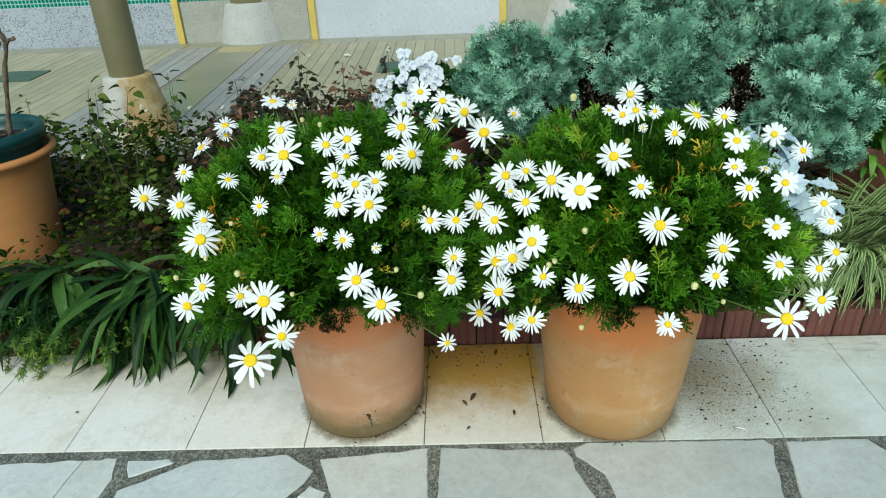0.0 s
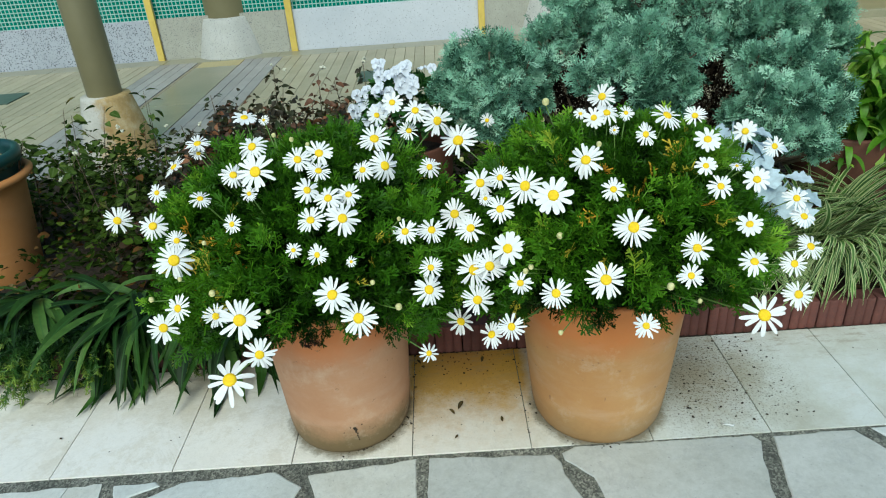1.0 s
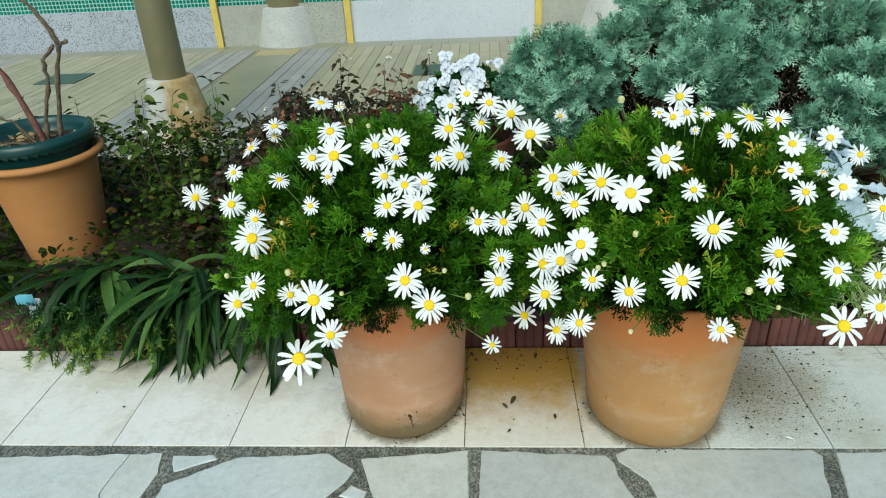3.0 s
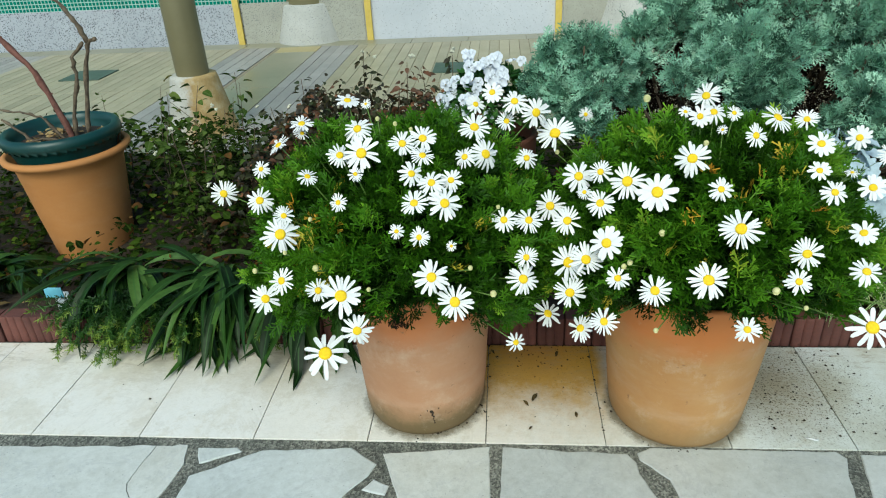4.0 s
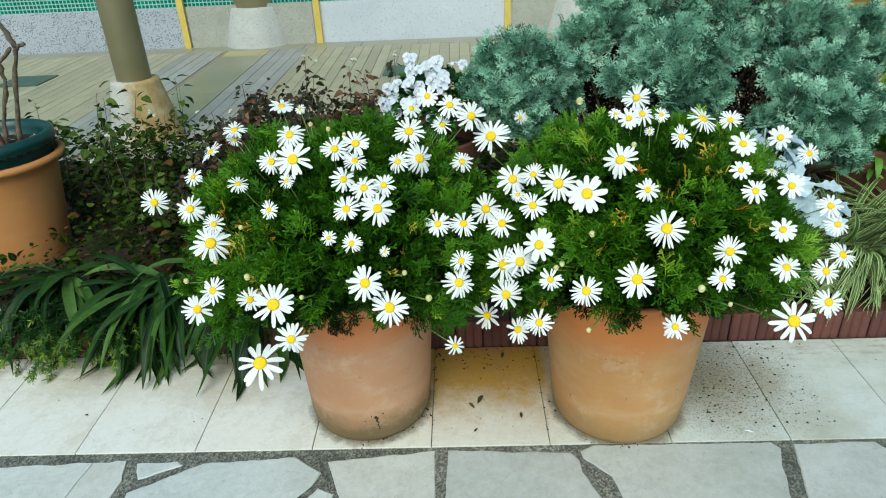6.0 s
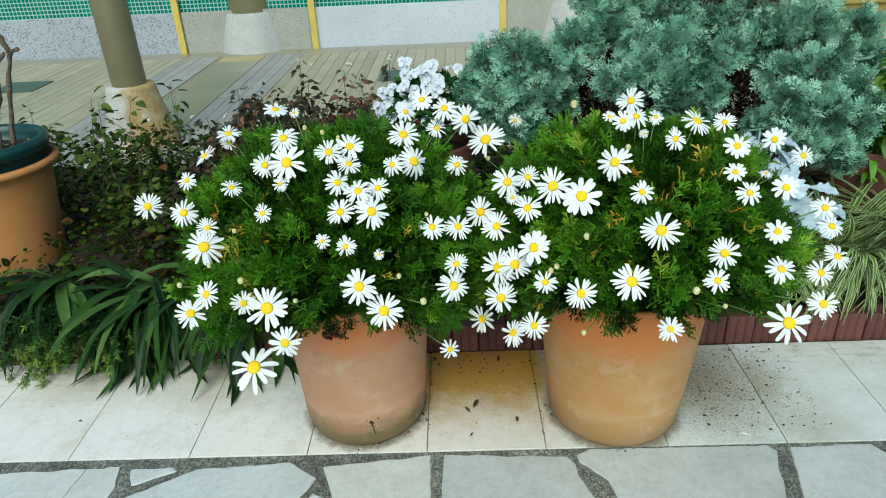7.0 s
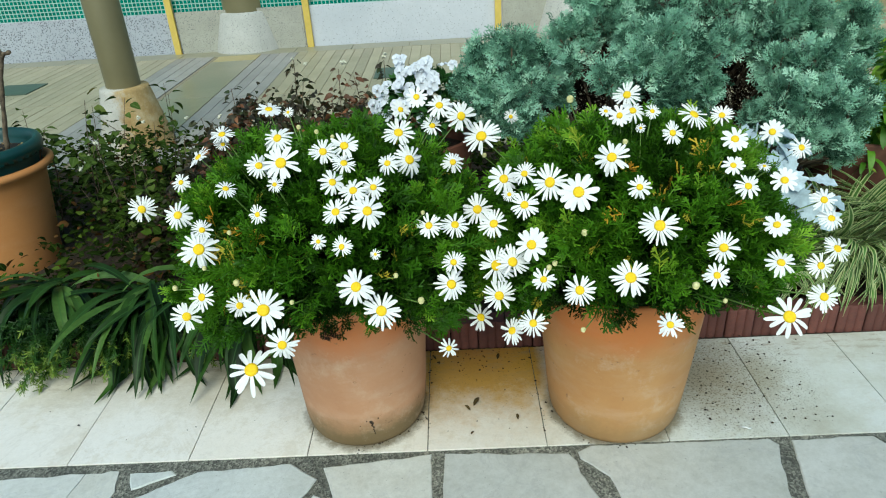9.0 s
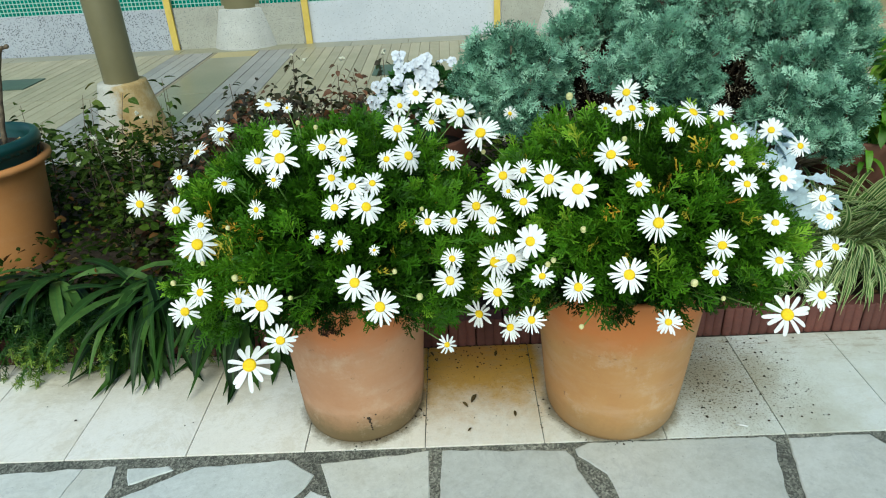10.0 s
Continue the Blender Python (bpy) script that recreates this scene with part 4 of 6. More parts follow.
        # stalk, in the head's own measure
        inner = Vector(centre) + (p - Vector(centre)) * 0.55 - Vector((0, 0, 0.03))
        bm = bmesh.new()
        inv = m.inverted()
        bend = p.lerp(inner, 0.45) - Vector(face).normalized() * 0.012
        tube(bm, [inv @ p + Vector((0, 0, -0.06)), inv @ bend, inv @ inner], [0.0011 / (wide * 0.53), 0.0012 / (wide * 0.53), 0.0013 / (wide * 0.53)], 5)
        stalk = new("stalk", mesh_of("stalk", bm, STALK))
        stalk.parent = head
    for x, y, z, wide in buds:
        p = Vector((x, y, z))
        inner = Vector(centre) + (p - Vector(centre)) * 0.6 - Vector((0, 0, 0.02))
        bm = bmesh.new()
        r = wide * 0.5
        lathe(bm, p - Vector((0, 0, r)), [(0, 0), (r * 0.7, r * 0.25), (r, r), (r * 0.8, r * 1.65), (r * 0.4, r * 1.95), (0, r * 2)], 10, 0.03)
        bud = part("bud", bm, BUD, t, "closed creamy bud")
        bm = bmesh.new()
        tube(bm, [p - Vector((0, 0, r * 0.8)), p.lerp(inner, 0.5) - Vector((0, 0, 0.008)), inner], (0.001, 0.0011, 0.0012), 5)
        part("stalk", bm, STALK, bud)
    return t


FRONDS = [wild_frond(np.random.default_rng(i), 4, 0.85, 0.82) for i in range(8)]
DAISY_L_0 = [
    (0.026, 0.175, 0.693, 0.041), (-0.241, 0.153, 0.691, 0.046), (-0.196, 0.011, 0.682, 0.049),
    (-0.209, 0.16, 0.682, 0.021), (0.067, 0.168, 0.677, 0.048), (-0.084, -0.018, 0.673, 0.047),
    (-0.115, -0.038, 0.672, 0.043), (-0.005, 0.176, 0.671, 0.038), (-0.178, -0.06, 0.665, 0.06),
    (-0.214, -0.056, 0.661, 0.041), (-0.323, 0.118, 0.66, 0.045), (-0.081, -0.059, 0.659, 0.039),
    (-0.004, 0.077, 0.659, 0.055), (0.106, 0.157, 0.658, 0.056), (-0.016, -0.037, 0.647, 0.036),
    (-0.182, -0.1, 0.646, 0.024), (-0.095, -0.098, 0.644, 0.04), (-0.324, 0.114, 0.643, 0.029),
    (0.052, 0.164, 0.641, 0.04), (0.017, -0.007, 0.64, 0.054), (-0.264, -0.082, 0.636, 0.034),
    (-0.064, -0.106, 0.632, 0.043),
]
DAISY_L_1 = [
    (-0.035, -0.092, 0.63, 0.036), (-0.364, 0.091, 0.629, 0.045), (-0.204, -0.14, 0.616, 0.029),
    (-0.088, -0.141, 0.614, 0.042), (-0.043, -0.13, 0.608, 0.051), (0.087, 0.083, 0.598, 0.04),
    (-0.394, 0.063, 0.594, 0.033), (-0.355, -0.067, 0.589, 0.046), (-0.297, -0.127, 0.589, 0.033),
    (-0.112, -0.177, 0.585, 0.023), (-0.079, -0.178, 0.575, 0.032), (-0.451, 0.013, 0.568, 0.048),
    (0.046, -0.107, 0.568, 0.04), (-0.3, -0.148, 0.567, 0.059), (-0.032, -0.174, 0.558, 0.017),
    (0.086, -0.072, 0.55, 0.045), (0.125, 0.006, 0.539, 0.054), (-0.061, -0.206, 0.523, 0.053),
    (-0.296, -0.188, 0.507, 0.043), (-0.232, -0.215, 0.506, 0.037), (0.081, -0.116, 0.506, 0.037),
    (-0.196, -0.224, 0.502, 0.063),
]
DAISY_L_2 = [
    (-0.028, -0.208, 0.481, 0.056), (0.076, -0.133, 0.476, 0.052), (-0.333, -0.175, 0.466, 0.048),
    (-0.175, -0.236, 0.448, 0.047), (-0.235, -0.22, 0.393, 0.074), (0.123, -0.042, 0.35, 0.052),
    (0.065, -0.107, 0.334, 0.035),
]
BUD_L_0 = [
    (-0.17, 0.059, 0.684, 0.008), (-0.136, 0.035, 0.682, 0.008), (-0.107, 0.016, 0.678, 0.007),
    (-0.25, -0.145, 0.591, 0.007), (0.037, -0.089, 0.582, 0.007), (-0.292, -0.164, 0.543, 0.007),
    (-0.237, -0.195, 0.533, 0.01), (-0.005, -0.175, 0.521, 0.008), (-0.154, -0.219, 0.51, 0.007),
    (-0.357, -0.138, 0.496, 0.009), (0.029, -0.17, 0.472, 0.011),
]
DAISY_R_0 = [
    (0.415, 0.029, 0.688, 0.027), (0.387, 0.043, 0.686, 0.042), (0.477, 0.012, 0.684, 0.053),
    (0.363, 0.031, 0.683, 0.036), (0.348, 0.065, 0.681, 0.024), (0.407, 0.163, 0.679, 0.05),
    (0.383, -0.026, 0.679, 0.017), (0.526, 0.022, 0.677, 0.036), (0.426, -0.048, 0.676, 0.037),
    (0.519, -0.057, 0.664, 0.042), (0.328, -0.079, 0.653, 0.052), (0.606, 0.009, 0.649, 0.039),
    (0.198, 0.174, 0.647, 0.027), (0.497, -0.116, 0.645, 0.032), (0.548, -0.105, 0.637, 0.019),
    (0.356, -0.141, 0.629, 0.034), (0.51, -0.146, 0.624, 0.036), (0.574, -0.12, 0.619, 0.04),
    (0.659, 0.01, 0.619, 0.037), (0.142, 0.162, 0.616, 0.071), (0.236, -0.075, 0.616, 0.057),
    (0.273, -0.116, 0.615, 0.06),
]
DAISY_R_1 = [
    (0.202, -0.024, 0.612, 0.038), (0.171, 0.005, 0.593, 0.053), (0.374, -0.192, 0.591, 0.056),
    (0.176, -0.04, 0.584, 0.025), (0.196, -0.082, 0.583, 0.046), (0.642, -0.114, 0.581, 0.038),
    (0.541, -0.186, 0.58, 0.037), (0.457, -0.218, 0.565, 0.043), (0.648, -0.133, 0.559, 0.037),
    (0.149, -0.057, 0.541, 0.049), (0.201, -0.136, 0.541, 0.053), (0.541, -0.217, 0.536, 0.04),
    (0.445, -0.238, 0.533, 0.035), (0.33, -0.225, 0.528, 0.056), (0.653, -0.157, 0.52, 0.042),
    (0.613, -0.192, 0.513, 0.039), (0.173, -0.126, 0.507, 0.053), (0.215, -0.173, 0.501, 0.037),
    (0.263, -0.207, 0.5, 0.047), (0.149, -0.101, 0.488, 0.06), (0.383, -0.254, 0.465, 0.036),
    (0.627, -0.195, 0.461, 0.045),
]
DAISY_R_2 = [
    (0.561, -0.232, 0.454, 0.063), (0.152, -0.114, 0.439, 0.053), (0.201, -0.166, 0.418, 0.044),
    (0.173, -0.107, 0.364, 0.047),
]
BUD_R_0 = [
    (0.307, 0.177, 0.673, 0.014), (0.355, -0.046, 0.665, 0.009), (0.297, 0.148, 0.649, 0.008),
    (0.146, 0.151, 0.583, 0.009), (0.275, -0.163, 0.571, 0.01), (0.232, -0.168, 0.525, 0.009),
    (0.418, -0.238, 0.518, 0.011), (0.224, -0.166, 0.517, 0.009), (0.459, -0.245, 0.495, 0.007),
    (0.27, -0.211, 0.433, 0.008),
]

DAISY_L, DAISY_R = DAISY_L_0 + DAISY_L_1 + DAISY_L_2, DAISY_R_0 + DAISY_R_1 + DAISY_R_2
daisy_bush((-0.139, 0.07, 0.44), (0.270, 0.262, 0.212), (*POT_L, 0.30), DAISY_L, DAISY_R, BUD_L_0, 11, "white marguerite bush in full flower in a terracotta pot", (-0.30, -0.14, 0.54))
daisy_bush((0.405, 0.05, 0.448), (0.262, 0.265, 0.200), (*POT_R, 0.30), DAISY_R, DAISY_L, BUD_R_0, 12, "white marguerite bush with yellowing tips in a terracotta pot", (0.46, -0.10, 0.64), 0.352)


def withered_tuft(place, count, seed):
    """Dried brown fronds hanging over a pot's rim."""
    rng = np.random.default_rng(seed)
    at = np.array(place) + rng.normal(size=(count, 3)) * (0.012, 0.006, 0.006)
    way = rng.normal(size=(count, 3)) * (0.6, 0.3, 0.4) + np.array([0, -0.25, -0.9])
    sets = [scatter(FRONDS[j], at[j::4], way[j::4], rng.uniform(-0.8, 0.8, len(at[j::4])), rng.uniform(0.016, 0.030, len(at[j::4])), rng.random(len(at[j::4])) * 0.8) for j in range(4)]
    leafy("withered_shoot", joined(*sets), WITHERED, None, "withered brown shoot hanging over the pot rim", "dry shoot")


withered_tuft((-0.153, -0.018, 0.335), 15, 17)


# ---- wormwood shrub ----
def wormwood(base, mounds, seed):
    rng = np.random.default_rng(seed)
    t = thing("wormwood_shrub", base, "large grey-green wormwood shrub with finely cut leaves", "shrub")
    leaf = feather_leaf(3, 1, 0.030, 0.46, 0.3)
    fans = [fan_leaf(np.random.default_rng(200 + j)) for j in range(6)]
    for c, r in mounds:
        rr = np.array((1.0, 0.9, 0.85)) * (r - 0.018)
        sets = []
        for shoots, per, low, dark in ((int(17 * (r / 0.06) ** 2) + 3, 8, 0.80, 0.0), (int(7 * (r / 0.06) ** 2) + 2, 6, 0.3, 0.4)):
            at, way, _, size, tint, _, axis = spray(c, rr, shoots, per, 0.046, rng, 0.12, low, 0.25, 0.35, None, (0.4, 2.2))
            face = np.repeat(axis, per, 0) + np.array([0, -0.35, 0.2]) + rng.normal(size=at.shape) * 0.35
            # shade inside each tuft is painted into tone: inner leaves darker, tips lighter
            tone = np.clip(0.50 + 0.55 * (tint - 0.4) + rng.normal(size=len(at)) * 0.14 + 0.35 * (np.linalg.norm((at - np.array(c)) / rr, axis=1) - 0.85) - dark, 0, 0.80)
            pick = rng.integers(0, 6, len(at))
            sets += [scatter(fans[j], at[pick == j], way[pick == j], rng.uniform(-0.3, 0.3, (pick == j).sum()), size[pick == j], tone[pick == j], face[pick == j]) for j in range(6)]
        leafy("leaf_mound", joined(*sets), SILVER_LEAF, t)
        foot = Vector(base) + Vector((rng.uniform(-0.06, 0.06), rng.uniform(-0.06, 0.06), -0.02))
        bm = bmesh.new()
        mid = foot.lerp(Vector(c), 0.55) + Vector((rng.uniform(-0.05, 0.05), rng.uniform(-0.05, 0.05), -0.03))
        bow = mid.lerp(Vector(c), 0.5) + Vector((rng.uniform(-0.03, 0.03), 0.02, -0.015))
        tube(bm, [foot, foot.lerp(mid, 0.5) + Vector((rng.uniform(-0.03, 0.03), 0.01, -0.02)), mid, bow, Vector(c) + Vector((0, 0, 0.01))], (0.009, 0.007, 0.0055, 0.004, 0.002), 7)
        for _ in range(4):
            d = Vector(rng.normal(size=3)).normalized() * r * 0.8
            tube(bm, [mid.lerp(Vector(c), 0.6), Vector(c) + d * 0.5 - Vector((0, 0, 0.02)), Vector(c) + d], (0.004, 0.003, 0.0015), 5)
        part("branch", bm, CANE, t, "bare dark branch")
    # dead brown growth inside, a dark filling for the gaps between tufts
    k = 6500
    at = np.stack([rng.uniform(0.34, 1.14, k), rng.normal(0.92, 0.05, k), rng.uniform(0.08, 0.80, k)], 1)
    at = at[(at[:, 2] < 0.60) | (np.abs(at[:, 0] - 0.78) < 0.28)]
    k = len(at)
    way = rng.normal(size=(k, 3)) - np.array([0, 0, 0.6])
    leafy("dead_foliage", scatter(leaf, at, way, rng.uniform(-1, 1, k), 0.06 * rng.uniform(0.6, 1.2, k), rng.random(k)), WITHERED, t, "withered brown leaves inside the shrub")
    return t


# tufts from the ground up: three in front, the tall ones behind
TUFTS = [
    ((0.17, 0.64, 0.65), 0.063), ((0.24, 0.62, 0.67), 0.062), ((0.32, 0.64, 0.63), 0.056), ((0.19, 0.60, 0.58), 0.067), ((0.27, 0.58, 0.58), 0.066), ((0.26, 0.56, 0.51), 0.048),
    ((0.56, 0.68, 0.66), 0.056), ((0.62, 0.62, 0.68), 0.065), ((0.69, 0.60, 0.65), 0.061), ((0.56, 0.60, 0.63), 0.057), ((0.63, 0.57, 0.61), 0.064), ((0.71, 0.58, 0.58), 0.044),
    ((0.47, 0.60, 0.60), 0.034), ((0.62, 0.56, 0.56), 0.047), ((0.92, 0.68, 0.59), 0.057), ((1.00, 0.66, 0.59), 0.063), ((1.08, 0.66, 0.55), 0.057), ((0.91, 0.60, 0.53), 0.063),
    ((0.99, 0.58, 0.51), 0.069), ((1.09, 0.62, 0.46), 0.054), ((0.94, 0.58, 0.45), 0.056), ((1.03, 0.58, 0.41), 0.054), ((0.41, 0.80, 0.66), 0.063), ((0.49, 0.82, 0.69), 0.075),
    ((0.57, 0.84, 0.71), 0.068), ((0.47, 0.84, 0.75), 0.067), ((0.68, 0.85, 0.71), 0.076), ((0.77, 0.86, 0.67), 0.064), ((0.85, 0.88, 0.71), 0.069), ((0.88, 0.88, 0.63), 0.044),
    ((0.94, 0.82, 0.67), 0.072), ((1.01, 0.82, 0.68), 0.075), ((0.93, 0.84, 0.61), 0.046), ((1.11, 0.84, 0.62), 0.061), ((1.24, 0.95, 0.64), 0.061), ((1.27, 0.95, 0.56), 0.057),
    ((0.56, 0.90, 0.79), 0.091), ((0.72, 0.92, 0.80), 0.092), ((0.90, 0.92, 0.79), 0.092), ((1.06, 0.92, 0.76), 0.084),
    ((0.38, 0.70, 0.61), 0.043), ((0.36, 0.66, 0.55), 0.040), ((0.13, 0.62, 0.60), 0.039), ((0.21, 0.57, 0.52), 0.042), ((0.53, 0.62, 0.57), 0.034),
    ((0.80, 0.72, 0.65), 0.036), ((0.86, 0.62, 0.48), 0.036), ((1.14, 0.66, 0.50), 0.043), ((1.09, 0.60, 0.39), 0.040), ((0.69, 0.57, 0.53), 0.030),
]
wormwood((0.74, 0.95, 0.06), TUFTS, 21)


# ---- silvery dusty miller ----
def dusty_miller(base, seed):
    rng = np.random.default_rng(seed)
    t = thing("dusty_miller", base, "silvery felted dusty miller plant beside the marguerite", "plant")
    leaf = oval_leaf(14, 0.46, 0.25, 0.10, 0.6, 0.22)
    for i in range(25):
        a, h = rng.uniform(0, 6.28), rng.uniform(0.0, 1.0)
        p = np.array([[0.69 + 0.165 * (1 - h) + 0.02 * math.cos(a), 0.30 + 0.03 * math.sin(a), 0.40 + 0.175 * h]])
        w = np.array([[math.cos(a), -0.55 + 0.3 * math.sin(a), rng.uniform(-1.1, 0.15)]])
        leafy("leaf", scatter(leaf, p, w, rng.uniform(-0.4, 0.4, 1), np.array([rng.uniform(0.045, 0.07)]), rng.random(1)), DUSTY_LEAF, t)
        bm = bmesh.new()
        tube(bm, [base, Vector(base).lerp(Vector(p[0]), 0.6) + Vector((0, 0, 0.03)), Vector(p[0])], (0.004, 0.003, 0.002), 5)
        part("stem", bm, DUSTY_LEAF, t)
    return t


dusty_miller((0.80, 0.46, 0.05), 31)


# ---- variegated grass ----
def grass_clump(base, count, seed, label, long=1.0, lean=-0.6):
    rng = np.random.default_rng(seed)
    a = rng.normal(lean, 1.3, count)
    lift = rng.uniform(0.15, 1.5, count)
    ways = np.stack([np.cos(a), np.sin(a), lift], 1)
    starts = np.array(base) + np.stack([np.cos(a) * 0.04, np.sin(a) * 0.03, rng.uniform(0, 0.02, count)], 1)
    t = thing("grass_clump", base, label, "grass")
    for i in range(count):
        b = blades(starts[i:i + 1], ways[i:i + 1], [long * rng.uniform(0.24, 0.44)], [rng.uniform(0.0032, 0.0068)], [rng.uniform(0.8, 2.4)], rng, 10)
        low = b[0][:, 1] < 0.41
        b[0][low, 1] = 0.337 + 0.073 * np.exp((b[0][low, 1] - 0.41) / 0.073)
        if b[0][:, 2].min() < 0.022:
            continue
        leafy("blade", b, GRASS_LEAF, t)
    return t


grass_clump((1.06, 0.53, 0.13), 360, 41, "arching variegated green and cream grass clump", 0.92, -1.1)
grass_clump((1.32, 0.58, 0.13), 300, 42, "arching variegated green and cream grass clump", 1.0, -1.8)
grass_clump((0.82, 0.45, 0.14), 240, 43, "small variegated grass clump behind the pot", 0.66, -1.4)


# ---- strap-leaved rosettes hanging over the edging ----
def strap_rosette(base, count, seed, label, towards=-1.57, long=0.28, fan=1.35):
    rng = np.random.default_rng(seed)
    t = thing("strap_leaf_plant", base, label, "plant", "strap-leaved plants in the bed")
    for i in range(count):
        a = towards + rng.normal() * fan
        w = np.array([[math.cos(a), math.sin(a), rng.uniform(-0.35, 0.8)]])
        s = np.array([base]) + rng.normal(size=(1, 3)) * (0.035, 0.022, 0.012)
        b = blades(s, w, [long * rng.uniform(0.5, 1.1)], [rng.uniform(0.008, 0.0155)], [rng.uniform(0.9, 3.4)], rng, 10, "lance", 0.3, 0.8)
        leafy("leaf", b, STRAP_LEAF, t)
    return t


strap_rosette((-0.71, 0.46, 0.135), 96, 51, "dark green strap-leaved plant drooping over the brick edging", -1.68, 0.325, 0.68)
strap_rosette((-0.99, 0.49, 0.145), 80, 52, "dark green strap-leaved plant in the bed", -1.85, 0.30, 0.8)
strap_rosette((-1.46, 0.60, 0.10), 46, 53, "dark green strap-leaved plant beside the orange pot", long=0.26)
strap_rosette((-0.86, 0.46, 0.09), 36, 55, "dark green strap-leaved plant drooping over the brick edging", long=0.24)
strap_rosette((-0.46, 0.43, 0.13), 56, 54, "dark green strap-leaved plant behind the flower pot", -1.65, 0.30, 0.8)


# one broad pale leaf stands out of the middle plant
pale = thing("strap_leaf_plant", (-0.72, 0.53, 0.10), "single pale green strap leaf arching over the bed", "plant", "strap-leaved plants in the bed")
leafy("leaf", blades([(-0.72, 0.53, 0.10)], [(-0.75, -0.10, 0.75)], [0.27], [0.021], [1.5], np.random.default_rng(4), 12, "lance", 0.2, 0.2), PALE_STRAP, pale)


# ---- potted bare shrub with a green plastic liner ----
def old_potted_shrub():
    x, y = -1.315, 0.85
    flower_pot(x, y, 0.143, 0.36, CLAY_ORANGE, "smooth orange terracotta pot with a rolled rim", 0.002, lip=0.022, tall=0.02, taper=0.16)
    z = 0.02 + 0.36
    bm = bmesh.new()
    segs, prof = 64, [(0.130, -0.06), (0.141, -0.03), (0.150, 0.004), (0.155, 0.022), (0.165, 0.028), (0.171, 0.038), (0.172, 0.050), (0.167, 0.061), (0.156, 0.065), (0.147, 0.058), (0.142, 0.04), (0.137, 0.0), (0, 0.0)]
    lathe(bm, (x, y, z), prof, segs)
    liner = thing("plastic_planter", (x, y, z - 0.06), "dark green plastic planter with a scalloped rim in a clay pot", "planter")
    part("planter_body", bm, PLASTIC, liner)
    # slanting scallops pressed under the rim
    bm = bmesh.new()
    for i in range(40):
        a, b = 2 * math.pi * i / 40, 2 * math.pi * (i + 0.82) / 40
        rows = []
        for u, drop, out in ((0.0, 0.003, 0.0), (0.5, 0.007, 0.003), (1.0, 0.011, 0.004)):
            c = a + (b - a) * u
            rows.append([bm.verts.new((x + rr * math.cos(c), y + rr * math.sin(c), z + zz)) for rr, zz in ((0.169, 0.036), (0.163 + out, 0.030 - drop * 0.5), (0.151, 0.026 - drop))])
        for p, q in zip(rows, rows[1:]):
            for k in (0, 1):
                bm.faces.new((p[k], q[k], q[k + 1], p[k + 1]))
    part("rim_edge", bm, PLASTIC, liner, "scalloped lower edge of the rim", False)
    bm = bmesh.new()
    lathe(bm, (x, y, z), [(0.143, 0.018), (0.11, 0.028), (0.05, 0.032), (0, 0.032)], 30, 0.02)
    part("potting_soil", bm, SOIL, liner, "dark soil with dry leaf litter")
    top = z + 0.018
    shrub = thing("bare_shrub", (x, y, top), "leafless pruned woody shrub in a green planter", "shrub")

    def cane(points, r0, r1, material):
        bm = bmesh.new()
        pts = [Vector(p) for p in points]
        fine = []
        for a, b in zip(pts, pts[1:]):
            fine += [a.lerp(b, k / 4) + Vector([random.gauss(0, 0.0016) for _ in range(3)]) for k in range(4)]
        fine.append(pts[-1])
        n = len(fine) - 1
        tube(bm, fine, [0.78 * (r0 + (r1 - r0) * i / n) * random.uniform(0.88, 1.12) + (0.002 if i % 4 == 3 else 0) for i in range(n + 1)], 8)
        for _ in range(int(n * (2.5 if material is CANE_RED else 1.2))):
            k, a = random.randrange(1, n), random.uniform(0, 6.28)
            r = r0 + (r1 - r0) * k / n
            d = Vector((math.cos(a), math.sin(a), random.uniform(-0.2, 0.6))).normalized()
            p = fine[k].lerp(fine[k - 1], random.random())
            tube(bm, [p + d * r * 0.4, p + d * (r * 0.78 + 0.004)], (0.0028, 0.0004), 5)
        part("cane", bm, material, shrub)

    cane([(x + 0.04, y, top - 0.02), (x + 0.056, y, 0.475), (x + 0.102, y, 0.59), (x + 0.107, y, 0.648), (x + 0.152, y, 0.69)], 0.008, 0.0055, CANE)
    cane([(x + 0.08, y, top - 0.02), (x + 0.098, y, 0.465), (x + 0.146, y, 0.63), (x + 0.172, y, 0.695), (x + 0.196, y, 0.70)], 0.009, 0.006, CANE)
    cane([(x + 0.168, y, 0.69), (x + 0.15, y, 0.741), (x + 0.117, y, 0.795), (x + 0.06, y, 0.86)], 0.009, 0.005, CANE)
    cane([(x + 0.045, y - 0.01, top - 0.02), (x + 0.023, y - 0.01, 0.482), (x - 0.014, y - 0.01, 0.611), (x - 0.085, y - 0.01, 0.707), (x - 0.16, y - 0.01, 0.80)], 0.0115, 0.009, CANE_RED)
    cane([(x + 0.03, y - 0.02, top - 0.01), (x - 0.025, y - 0.02, 0.472), (x - 0.081, y - 0.02, 0.493), (x - 0.16, y - 0.02, 0.505)], 0.006, 0.003, CANE)
    cane([(x - 0.06, y - 0.04, top - 0.01), (x - 0.09, y - 0.04, 0.43), (x - 0.15, y - 0.04, 0.48)], 0.007, 0.004, CANE)
    cane([(x + 0.05, y - 0.02, top - 0.005), (x - 0.03, y - 0.05, top + 0.025), (x - 0.11, y - 0.07, top + 0.005)], 0.006, 0.004, CANE)
    rng = np.random.default_rng(8)
    k = 90
